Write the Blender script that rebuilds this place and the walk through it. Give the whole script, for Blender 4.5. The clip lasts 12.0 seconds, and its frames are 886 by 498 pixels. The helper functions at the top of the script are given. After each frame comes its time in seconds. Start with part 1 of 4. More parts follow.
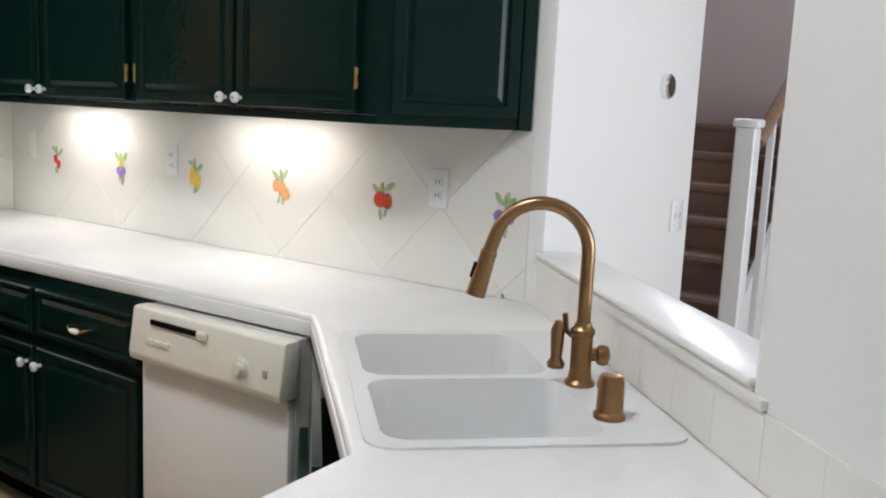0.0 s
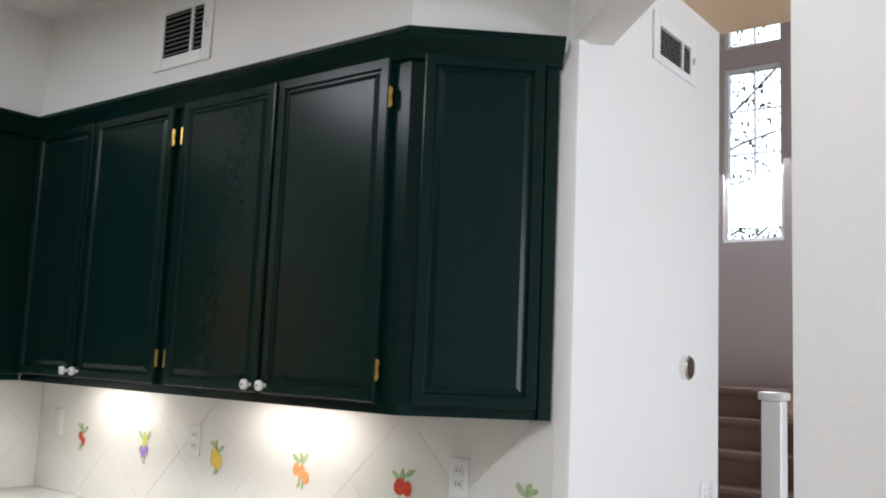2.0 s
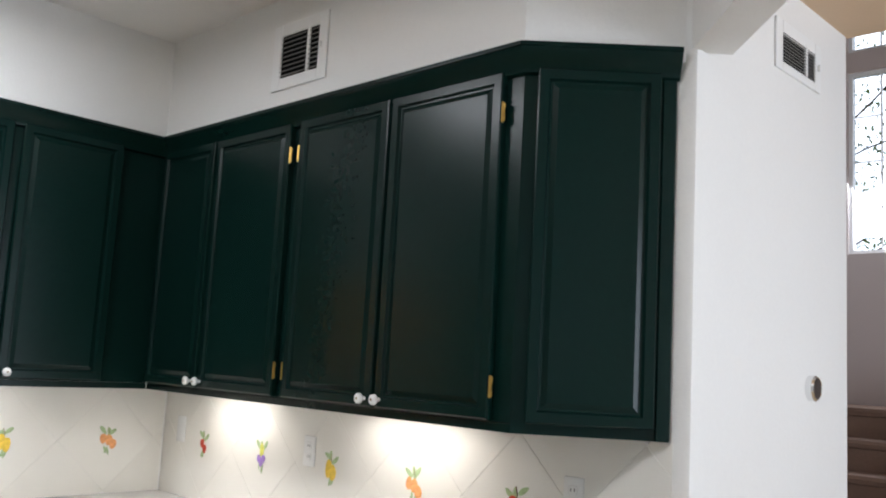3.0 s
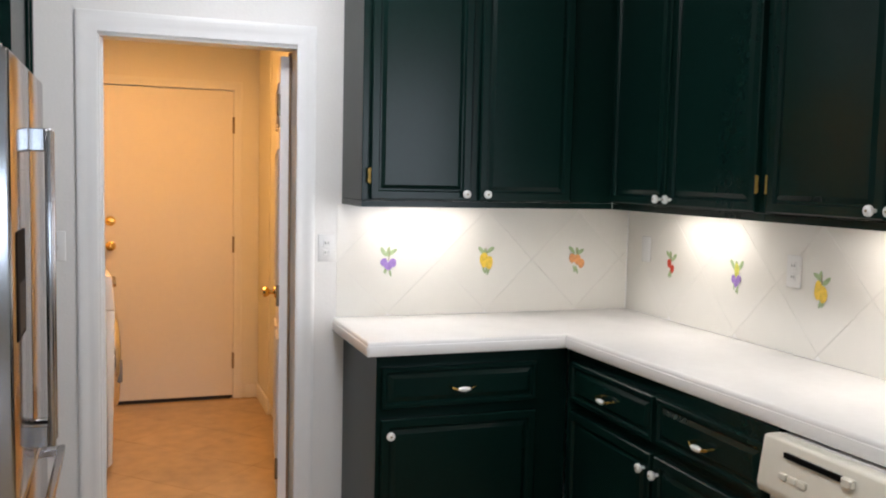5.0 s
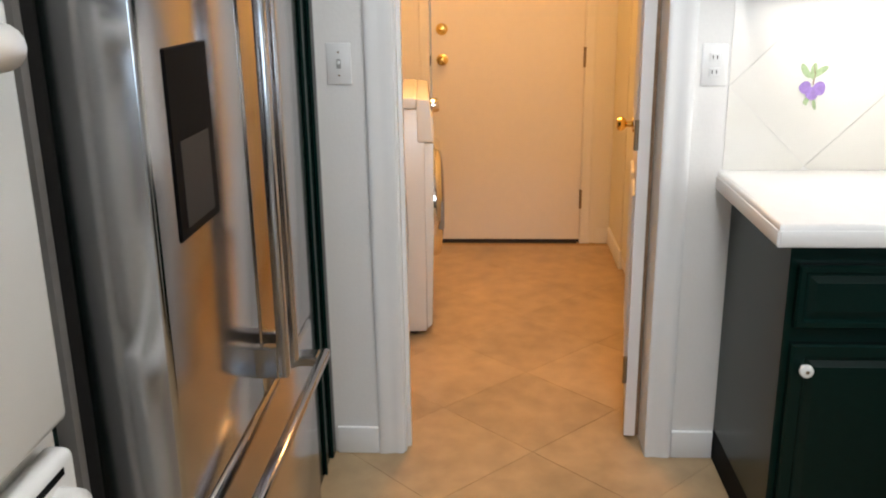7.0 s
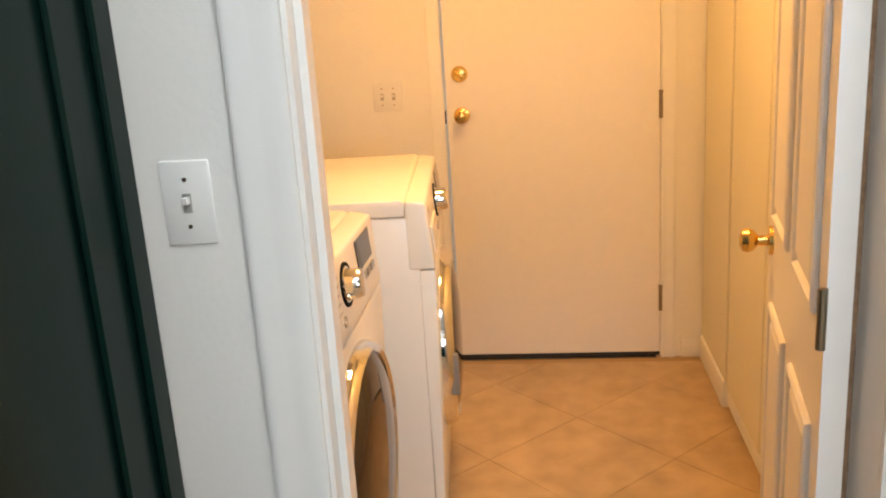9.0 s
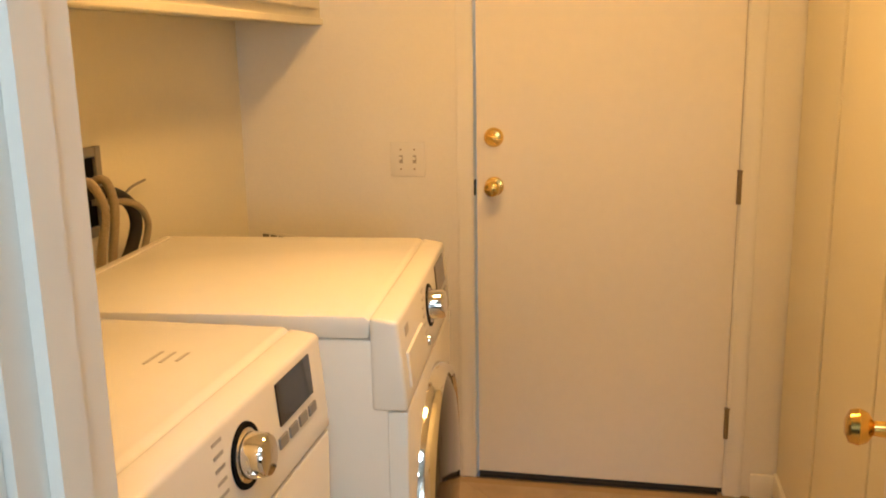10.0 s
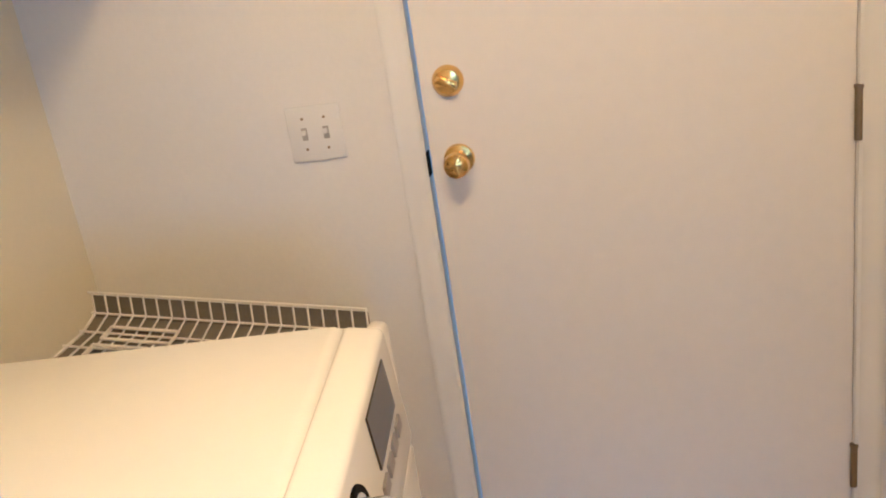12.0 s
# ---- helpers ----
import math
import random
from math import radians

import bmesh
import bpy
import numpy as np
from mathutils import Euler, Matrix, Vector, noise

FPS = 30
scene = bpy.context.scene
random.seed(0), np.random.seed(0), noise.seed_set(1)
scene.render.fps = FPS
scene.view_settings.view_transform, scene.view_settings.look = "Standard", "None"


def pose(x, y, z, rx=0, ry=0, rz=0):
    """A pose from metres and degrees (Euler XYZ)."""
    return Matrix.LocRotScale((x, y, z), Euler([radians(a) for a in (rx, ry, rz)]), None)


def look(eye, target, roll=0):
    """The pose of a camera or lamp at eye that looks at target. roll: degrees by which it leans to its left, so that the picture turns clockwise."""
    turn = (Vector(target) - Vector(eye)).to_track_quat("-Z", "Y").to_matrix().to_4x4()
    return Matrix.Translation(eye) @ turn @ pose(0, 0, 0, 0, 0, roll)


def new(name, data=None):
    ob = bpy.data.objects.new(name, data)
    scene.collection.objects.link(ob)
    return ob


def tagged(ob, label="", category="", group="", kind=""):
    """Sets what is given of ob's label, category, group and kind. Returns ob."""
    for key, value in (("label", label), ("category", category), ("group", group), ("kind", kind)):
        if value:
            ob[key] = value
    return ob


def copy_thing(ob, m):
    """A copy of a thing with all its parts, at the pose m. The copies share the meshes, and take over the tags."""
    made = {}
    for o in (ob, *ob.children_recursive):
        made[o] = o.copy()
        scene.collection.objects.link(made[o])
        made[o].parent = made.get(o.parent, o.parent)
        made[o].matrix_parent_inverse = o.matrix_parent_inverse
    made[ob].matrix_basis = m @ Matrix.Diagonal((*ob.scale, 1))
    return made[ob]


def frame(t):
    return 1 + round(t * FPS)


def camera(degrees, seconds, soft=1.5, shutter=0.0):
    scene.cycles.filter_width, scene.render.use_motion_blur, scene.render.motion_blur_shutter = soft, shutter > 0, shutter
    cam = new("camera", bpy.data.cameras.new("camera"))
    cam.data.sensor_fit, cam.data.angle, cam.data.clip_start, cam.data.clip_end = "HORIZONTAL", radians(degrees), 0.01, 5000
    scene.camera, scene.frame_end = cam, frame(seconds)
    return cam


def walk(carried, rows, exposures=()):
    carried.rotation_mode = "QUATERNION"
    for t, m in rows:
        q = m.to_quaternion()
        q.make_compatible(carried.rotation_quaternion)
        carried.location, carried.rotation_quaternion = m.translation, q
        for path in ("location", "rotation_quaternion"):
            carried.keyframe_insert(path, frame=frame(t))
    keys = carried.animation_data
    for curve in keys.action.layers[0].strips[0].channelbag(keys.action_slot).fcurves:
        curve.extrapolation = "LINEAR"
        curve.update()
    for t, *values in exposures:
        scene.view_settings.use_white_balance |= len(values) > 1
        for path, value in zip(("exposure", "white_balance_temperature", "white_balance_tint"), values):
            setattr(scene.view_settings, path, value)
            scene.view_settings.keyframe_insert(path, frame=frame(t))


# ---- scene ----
cam = camera(53.0, 12.0, soft=2.0)
PATH = [
    (0, (-1.71, 0.506, 1.438), (-2.839, 2.128, 1.132), 2.7),
    (0.5, (-1.691, 0.494, 1.498), (-2.796, 2.158, 1.398), 2.6),
    (1, (-1.688, 0.507, 1.522), (-2.796, 2.171, 1.571), 2.4),
    (1.5, (-1.677, 0.505, 1.535), (-2.833, 2.128, 1.702), 2.2),
    (2, (-1.677, 0.494, 1.553), (-2.881, 2.072, 1.798), 2.4),
    (2.5, (-1.687, 0.502, 1.566), (-2.96, 2.017, 1.86), 2.9),
    (2.7, (-1.689, 0.501, 1.571), (-3.005, 1.979, 1.863), 3.1),
    (4.3, (-1.802, 0.373, 1.553), (-3.511, 1.41, 1.554), 1.6),
    (4.5, (-1.817, 0.389, 1.536), (-3.582, 1.328, 1.512), 1.3),
    (5, (-1.936, 0.428, 1.515), (-3.812, 1.1, 1.354), 1.3),
    (5.5, (-2.15, 0.417, 1.493), (-4.093, 0.829, 1.253), -0.3),
    (6, (-2.408, 0.45, 1.473), (-4.359, 0.721, 1.125), -1.9),
    (6.5, (-2.741, 0.553, 1.453), (-4.692, 0.618, 1.02), -0.7),
    (6.7, (-2.873, 0.579, 1.448), (-4.809, 0.564, 0.946), -0.6),
    (8.3, (-3.955, 0.688, 1.434), (-5.84, 0.381, 0.838), -1.0),
    (8.5, (-4.11, 0.673, 1.429), (-6.004, 0.364, 0.867), -0.8),
    (9, (-4.466, 0.654, 1.458), (-6.38, 0.42, 0.926), -3.7),
    (9.5, (-4.795, 0.727, 1.463), (-6.712, 0.366, 1.021), -3.1),
    (10, (-5.097, 0.742, 1.456), (-7.011, 0.353, 1.027), -1.0),
    (10.5, (-5.423, 0.71, 1.441), (-7.291, 0.394, 0.8), -4.6),
    (11, (-5.736, 0.689, 1.46), (-7.599, 0.356, 0.811), -5.1),
    (11.5, (-5.965, 0.665, 1.469), (-7.819, 0.257, 0.841), -7.4),
    (12, (-6.204, 0.591, 1.467), (-8.059, 0.255, 0.8), -8.7),
]
walk(cam, [(t, look(eye, target, roll)) for t, eye, target, roll in PATH],
     [(0, -0.46, 6300, 15), (1.0, -0.52, 6300, 15), (2.5, -0.42, 6300, 15), (4.5, -0.55, 6500, 17), (5.0, -0.55, 6500, 17), (6.5, -0.42, 6450, 15), (8.5, -0.12, 6700, 11), (9.5, -0.08, 6250, 10), (10.0, -0.46, 6000, 2), (10.5, -0.45, 4450, 4), (11.0, -0.31, 4000, 2), (12.0, -0.25, 3950, 4)])

# ---------- world and lights ----------
world = bpy.data.worlds.new("world")
scene.world = world
world.use_nodes = True
wn = world.node_tree.nodes
sky = wn.new("ShaderNodeTexSky")
sky.sky_type, sky.sun_disc = "NISHITA", False
sky.sun_elevation, sky.sun_rotation = radians(48), radians(200)
world.node_tree.links.new(sky.outputs[0], wn["Background"].inputs[0])
wn["Background"].inputs[1].default_value = 0.15

sun = new("sun", bpy.data.lights.new("sun", "SUN"))
sun.data.energy, sun.data.angle, sun.data.color = 3.0, radians(0.5), (1.0, 0.95, 0.88)
sun.matrix_world = look((0, -20, 22), (0, 0, 0))


def area_lamp(name, eye, target, sx, sy, watts, colour):
    lamp = new(name, bpy.data.lights.new(name, "AREA"))
    d = lamp.data
    d.shape, d.size, d.size_y, d.energy, d.color = "RECTANGLE", sx, sy, watts, colour
    lamp.matrix_world = look(eye, target)
    return lamp


DAY = (0.80, 0.90, 1.0)
WARM = (1.0, 0.475, 0.125)
area_lamp("kitchen_window_light", (1.95, 0.6, 1.6), (-4, 0.9, 1.3), 1.2, 1.3, 40, (0.66, 0.83, 1.0))
area_lamp("hall_window_light", (1.45, 3.6, 1.6), (-3, 3.4, 1.6), 2.0, 1.9, 175, DAY)
area_lamp("stair_window_light", (-3.9, 7.30, 3.3), (-3.5, 4, 1.0), 0.5, 1.4, 50, DAY)
# the lamp at -2.75 is an unseen extra that brightens the sink side
for lx in (-4.55, -2.75):
    area_lamp("kitchen_ceiling_and_fill", (lx, 1.0, 2.85), (lx, 1.0, 0), 0.5, 0.5, 27, (0.90, 0.96, 1.0))
area_lamp("laundry_ceiling_light", (-6.75, 0.55, 2.36), (-6.75, 0.55, 0), 0.3, 0.3, 34, WARM)
for ux, uy, sx, sy in ((-4.92, 2.52, 0.40, 0.05), (-3.88, 2.52, 0.45, 0.05), (-5.44, 1.62, 0.05, 0.42)):
    area_lamp("under_cabinet_light", (ux, uy, 1.398), (ux, uy, 0), sx, sy, 2.5, (1.0, 0.96, 0.88))

# ---------- materials ----------


def material(name, colour, rough=0.5, metal=0.0, grain=40.0, amount=0.06, bump=0.02, stain=2.0, spec=0.5, glow=0.0, per_object=0.0, coat=0.0):
    """A surface with fine grain and broad mottling round one base colour."""
    m = bpy.data.materials.new(name)
    m.use_nodes = True
    n, l = m.node_tree.nodes, m.node_tree.links
    b = n["Principled BSDF"]
    b.inputs["Metallic"].default_value = metal
    b.inputs["Specular IOR Level"].default_value = spec
    b.inputs["Coat Weight"].default_value = coat
    co = n.new("ShaderNodeTexCoord")
    fine, broad = n.new("ShaderNodeTexNoise"), n.new("ShaderNodeTexNoise")
    fine.inputs["Scale"].default_value, broad.inputs["Scale"].default_value = grain, stain
    fine.inputs["Detail"].default_value = 4
    l.new(co.outputs["Object"], fine.inputs["Vector"])
    l.new(co.outputs["Object"], broad.inputs["Vector"])
    add = n.new("ShaderNodeMath")
    add.operation = "ADD"
    l.new(fine.outputs["Fac"], add.inputs[0])
    l.new(broad.outputs["Fac"], add.inputs[1])
    last = add.outputs[0]
    if per_object:
        info, mad = n.new("ShaderNodeObjectInfo"), n.new("ShaderNodeMath")
        mad.operation = "MULTIPLY_ADD"
        mad.inputs[1].default_value = per_object
        l.new(info.outputs["Random"], mad.inputs[0])
        l.new(last, mad.inputs[2])
        last = mad.outputs[0]
    ramp = n.new("ShaderNodeMapRange")
    ramp.inputs["From Min"].default_value, ramp.inputs["From Max"].default_value = 0.6, 1.4 + per_object
    ramp.inputs["To Min"].default_value, ramp.inputs["To Max"].default_value = 1 - amount, 1 + amount
    l.new(last, ramp.inputs["Value"])
    mul = n.new("ShaderNodeVectorMath")
    mul.operation = "SCALE"
    mul.inputs[0].default_value = colour
    l.new(ramp.outputs[0], mul.inputs["Scale"])
    l.new(mul.outputs[0], b.inputs["Base Color"])
    rr = n.new("ShaderNodeMapRange")
    rr.inputs["To Min"].default_value, rr.inputs["To Max"].default_value = max(rough - 0.03, 0.02), rough + 0.03
    l.new(broad.outputs["Fac"], rr.inputs["Value"])
    l.new(rr.outputs[0], b.inputs["Roughness"])
    if bump:
        bu = n.new("ShaderNodeBump")
        bu.inputs["Strength"].default_value, bu.inputs["Distance"].default_value = bump, 0.01
        l.new(fine.outputs["Fac"], bu.inputs["Height"])
        l.new(bu.outputs[0], b.inputs["Normal"])
    if glow:
        b.inputs["Emission Color"].default_value = (*colour, 1)
        b.inputs["Emission Strength"].default_value = glow
    return m


M = {}
M["wall"] = material("wall_paint", (0.78, 0.77, 0.74), 0.6, grain=90, amount=0.02, bump=0.06)
M["laundry_wall"] = material("laundry_wall_paint", (0.74, 0.71, 0.575), 0.6, grain=90, amount=0.02, bump=0.06)
M["trim"] = material("trim_paint", (0.80, 0.80, 0.78), 0.35, grain=20, amount=0.02, bump=0.01)
M["ceiling"] = material("ceiling_paint", (0.80, 0.79, 0.76), 0.7, grain=120, amount=0.02, bump=0.1)
# warm bulb light on the hall ceiling is mixed into this tan
M["tan"] = material("tan_bulb_light", (0.62, 0.45, 0.30), 0.7, grain=90, amount=0.03, bump=0.05)
M["taupe"] = material("taupe_paint", (0.50, 0.43, 0.40), 0.7, grain=90, amount=0.03, bump=0.05)
M["green"] = material("green_cabinet_paint", (0.0024, 0.0140, 0.0114), 0.26, grain=60, amount=0.12, bump=0.004, spec=0.16, stain=0.8)
M["tile"] = material("glazed_wall_tile", (0.76, 0.74, 0.68), 0.22, grain=15, amount=0.02, bump=0.004, per_object=0.15)
M["grout"] = material("grout", (0.80, 0.79, 0.75), 0.8, grain=200, amount=0.05, bump=0.05)
M["counter"] = material("white_counter", (0.80, 0.79, 0.76), 0.25, grain=30, amount=0.03, bump=0.008, stain=5)
M["porcelain"] = material("white_porcelain", (0.76, 0.77, 0.76), 0.12, grain=10, amount=0.015, bump=0.0)
M["bronze"] = material("brushed_bronze", (0.31, 0.18, 0.085), 0.30, metal=1.0, grain=160, amount=0.15, bump=0.02)
M["brass"] = material("polished_brass", (0.80, 0.55, 0.16), 0.16, metal=1.0, grain=50, amount=0.06, bump=0.0)
M["steel"] = material("stainless_steel", (0.42, 0.42, 0.43), 0.16, metal=1.0, grain=120, amount=0.05, bump=0.004)
M["hinge_brass"] = material("worn_brass", (0.50, 0.33, 0.09), 0.30, metal=1.0, grain=60, amount=0.15, bump=0.01)
M["chrome"] = material("chrome", (0.80, 0.80, 0.80), 0.08, metal=1.0, grain=30, amount=0.03, bump=0.0)
M["hinge"] = material("dull_metal", (0.30, 0.24, 0.16), 0.35, metal=1.0, grain=60, amount=0.1, bump=0.01)
M["knob"] = material("white_ceramic", (0.78, 0.78, 0.76), 0.1, grain=20, amount=0.02, bump=0.0)
M["appliance"] = material("white_enamel", (0.78, 0.77, 0.73), 0.22, grain=20, amount=0.015, bump=0.003)
M["cream"] = material("cream_plastic", (0.74, 0.71, 0.60), 0.4, grain=40, amount=0.03, bump=0.005)
M["oven_glass"] = material("grey_oven_glass", (0.44, 0.42, 0.42), 0.08, grain=10, amount=0.03, bump=0.0)
M["black"] = material("black_plastic", (0.004, 0.004, 0.004), 0.6, grain=60, amount=0.1, bump=0.01, spec=0.06)
M["dark_glass"] = material("dark_glass", (0.03, 0.022, 0.018), 0.06, grain=10, amount=0.05, bump=0.0)
M["grey"] = material("grey_plastic", (0.22, 0.21, 0.20), 0.45, grain=60, amount=0.06, bump=0.01)
M["liner"] = material("grey_fabric", (0.16, 0.145, 0.13), 0.9, grain=300, amount=0.15, bump=0.2)
M["print"] = material("grey_print", (0.36, 0.35, 0.33), 0.5, grain=80, amount=0.05, bump=0.0)
M["floor"] = material("beige_floor_tile", (0.42, 0.30, 0.165), 0.36, grain=12, amount=0.28, bump=0.012, stain=3.0, per_object=0.25)
M["floor_grout"] = material("floor_grout", (0.39, 0.28, 0.155), 0.85, grain=150, amount=0.08, bump=0.08)
M["carpet"] = material("brown_carpet", (0.25, 0.16, 0.115), 0.95, grain=260, amount=0.35, bump=0.6)
M["white_door"] = material("white_door_paint", (0.78, 0.76, 0.73), 0.38, grain=30, amount=0.02, bump=0.02)
M["wire"] = material("white_wire", (0.74, 0.72, 0.67), 0.4, grain=60, amount=0.03, bump=0.0)
M["rubber"] = material("black_rubber", (0.015, 0.014, 0.013), 0.6, grain=90, amount=0.1, bump=0.03)
M["hose"] = material("braided_hose", (0.30, 0.25, 0.17), 0.45, grain=200, amount=0.2, bump=0.1)
M["lamp"] = material("lamp_diffuser", (1.0, 0.95, 0.86), 0.5, amount=0.0, bump=0.0, glow=6.0)
M["warm_lamp"] = material("warm_lamp_glass", (1.0, 0.72, 0.40), 0.4, amount=0.0, bump=0.0, glow=6.0)
M["bark"] = material("bark", (0.12, 0.09, 0.07), 0.9, grain=30, amount=0.3, bump=0.4)
M["leaf"] = material("leaf", (0.16, 0.24, 0.09), 0.5, grain=30, amount=0.3, bump=0.0, per_object=0.3)
M["sky_glow"] = material("glowing_distance", (0.80, 0.90, 1.0), 0.9, grain=0.2, amount=0.05, bump=0.0, stain=0.05, glow=4.0)
M["lawn"] = material("lawn", (0.08, 0.11, 0.04), 0.9, grain=60, amount=0.3, bump=0.3)
for key, col in (("cherry", (0.62, 0.07, 0.04)), ("plum", (0.32, 0.20, 0.52)), ("lemon", (0.80, 0.55, 0.06)), ("peach", (0.80, 0.36, 0.14)), ("apple", (0.58, 0.07, 0.04)),
                 ("leaf_paint", (0.36, 0.47, 0.25)), ("stem_paint", (0.28, 0.17, 0.10)), ("pear", (0.60, 0.60, 0.12))):
    M[key] = material(key + "_glaze", col, 0.25, grain=120, amount=0.3, bump=0.0, stain=40)
glass = bpy.data.materials.new("window_glass")
glass.use_nodes = True
gb = glass.node_tree.nodes["Principled BSDF"]
gb.inputs["Transmission Weight"].default_value, gb.inputs["Roughness"].default_value, gb.inputs["IOR"].default_value = 1.0, 0.0, 1.45
M["glass"] = glass

# ---------- mesh helpers ----------


def box(bm, x0, y0, z0, x1, y1, z1, bevel=0.0, seg=1):
    r = bmesh.ops.create_cube(bm, size=1.0, matrix=Matrix.LocRotScale(((x0 + x1) / 2, (y0 + y1) / 2, (z0 + z1) / 2), None, (abs(x1 - x0), abs(y1 - y0), abs(z1 - z0))))
    if bevel:
        edges = {e for v in r["verts"] for e in v.link_edges}
        bmesh.ops.bevel(bm, geom=list(edges), offset=bevel, segments=seg, affect="EDGES", profile=0.5)


def boxed(*a, **k):
    bm = bmesh.new()
    box(bm, *a, **k)
    return bm


def rod(bm, p, q, r, r2=None, seg=16):
    p, q = Vector(p), Vector(q)
    d = q - p
    m = Matrix.Translation((p + q) / 2) @ d.to_track_quat("Z", "Y").to_matrix().to_4x4()
    bmesh.ops.create_cone(bm, cap_ends=True, segments=seg, radius1=r, radius2=r if r2 is None else r2, depth=d.length, matrix=m)


def rodded(*a, **k):
    bm = bmesh.new()
    rod(bm, *a, **k)
    return bm


def lathe(profile, m=Matrix(), seg=24):
    """Turns (radius, height) pairs round z."""
    bm = bmesh.new()
    rings = []
    for r, z in profile:
        rings.append([bm.verts.new(m @ Vector((r * math.cos(2 * math.pi * k / seg), r * math.sin(2 * math.pi * k / seg), z))) for k in range(seg)])
    for a, b in zip(rings, rings[1:]):
        for k in range(seg):
            bm.faces.new((a[k], a[(k + 1) % seg], b[(k + 1) % seg], b[k]))
    bm.faces.new(rings[0][::-1])
    bm.faces.new(rings[-1])
    return bm


def tube(points, r, seg=12, closed=False):
    bm = bmesh.new()
    pts = [Vector(p) for p in points]
    rings = []
    up = Vector((0.3, 0.2, 0.9)).normalized()
    for i, p in enumerate(pts):
        d = (pts[(i + 1) % len(pts)] - pts[i - 1]) if closed or 0 < i < len(pts) - 1 else (pts[1] - pts[0] if i == 0 else pts[-1] - pts[-2])
        d.normalize()
        up = (up - d * up.dot(d)).normalized()
        side = d.cross(up)
        rings.append([bm.verts.new(p + r * (math.cos(2 * math.pi * k / seg) * up + math.sin(2 * math.pi * k / seg) * side)) for k in range(seg)])
    pairs = list(zip(rings, rings[1:])) + ([(rings[-1], rings[0])] if closed else [])
    for a, b in pairs:
        for k in range(seg):
            bm.faces.new((a[k], a[(k + 1) % seg], b[(k + 1) % seg], b[k]))
    if not closed:
        bm.faces.new(rings[0][::-1])
        bm.faces.new(rings[-1])
    bmesh.ops.recalc_face_normals(bm, faces=bm.faces)
    return bm


def eased(points, n=5):
    """Points of a smooth line through the given ones."""
    p = [Vector(q) for q in points]
    p = [p[0]] + p + [p[-1]]
    out = []
    for a, b, c, d in zip(p, p[1:], p[2:], p[3:]):
        for k in range(n):
            t = k / n
            out.append(0.5 * (2 * b + (c - a) * t + (2 * a - 5 * b + 4 * c - d) * t * t + (3 * b - a - 3 * c + d) * t ** 3))
    return out + [p[-1]]


def prism(outline, z0, z1, bevel=0.0, seg=2):
    """A flat outline in x, y raised from z0 to z1."""
    bm = bmesh.new()
    low = [bm.verts.new((x, y, z0)) for x, y in outline]
    high = [bm.verts.new((x, y, z1)) for x, y in outline]
    bm.faces.new(low[::-1])
    bm.faces.new(high)
    n = len(low)
    for k in range(n):
        bm.faces.new((low[k], low[(k + 1) % n], high[(k + 1) % n], high[k]))
    bmesh.ops.recalc_face_normals(bm, faces=bm.faces)
    if bevel:
        bmesh.ops.bevel(bm, geom=bm.edges[:], offset=bevel, segments=seg, affect="EDGES", profile=0.5)
    return bm


def sideways(bm, m):
    bmesh.ops.transform(bm, matrix=m, verts=bm.verts)
    bmesh.ops.recalc_face_normals(bm, faces=bm.faces)
    return bm


def mesh_object(name, bm, mat, smooth=False):
    me = bpy.data.meshes.new(name)
    bm.to_mesh(me)
    bm.free()
    me.materials.append(M[mat])
    if smooth:
        me.shade_smooth()
        me.set_sharp_from_angle(angle=radians(35))
    return new(name, me)


def part(name, bm, mat, parent, label="", smooth=True):
    ob = mesh_object(name, bm, mat, smooth)
    ob.parent = parent
    return tagged(ob, label)


def thing(name, m, label, category, group=""):
    ob = new(name)
    ob.empty_display_size = 0.1
    ob.matrix_world = m
    return tagged(ob, label, category, group)


def structure(name, bm, mat, label, category, smooth=True):
    return tagged(mesh_object(name, bm, mat, smooth), label, category, "", "structure")


def solid(name, mat, label, category, *boxes, bevel=0.0):
    bm = bmesh.new()
    for b in boxes:
        box(bm, *b, bevel=bevel, seg=2)
    return structure(name, bm, mat, label, category)


# ---------- large structure ----------
NORTH, WEST, BACK, CEIL = 2.664, -5.587, -7.95, 2.92
floor = solid("floor", "floor_grout", "grout bed under beige diagonal floor tiles", "floor", (-8.2, -0.9, -0.12, 2.1, 7.6, -0.0025))
wall_north = solid("wall_north", "wall", "white painted kitchen wall behind the counter", "wall", (-5.71, NORTH + 0.0015, 0, -3.001, 2.79, CEIL + 0.05))
wall_hall = solid("wall_hall", "wall", "white painted hall wall with thermostat", "wall", (-3.0, NORTH + 0.0015, 0, -2.872, 3.8, 5.3), bevel=0.018)
wall_west = solid("wall_west", "wall", "white wall with the laundry doorway", "wall",
                  (-5.71, 1.106, 0, WEST - 0.0015, 2.668, CEIL + 0.05), (-5.71, -0.74, 0, WEST - 0.0015, 0.32, CEIL + 0.05), (-5.71, 0.32, 2.04, WEST - 0.0015, 1.106, CEIL + 0.05))
wall_south = solid("wall_south", "wall", "white kitchen wall behind the appliances", "wall", (-5.58, -0.74, 0, 2.1, -0.62, CEIL + 0.05))
wall_east = solid("wall_east", "wall", "white kitchen wall with a window opening", "wall", (2.0, -0.62, 0, 2.12, 1.13, 0.9), (2.0, -0.62, 2.3, 2.12, 1.13, 2.97), (2.0, -0.62, 0.9, 2.12, -0.2, 2.3), (2.0, 1.05, 0.9, 2.12, 1.13, 2.3))
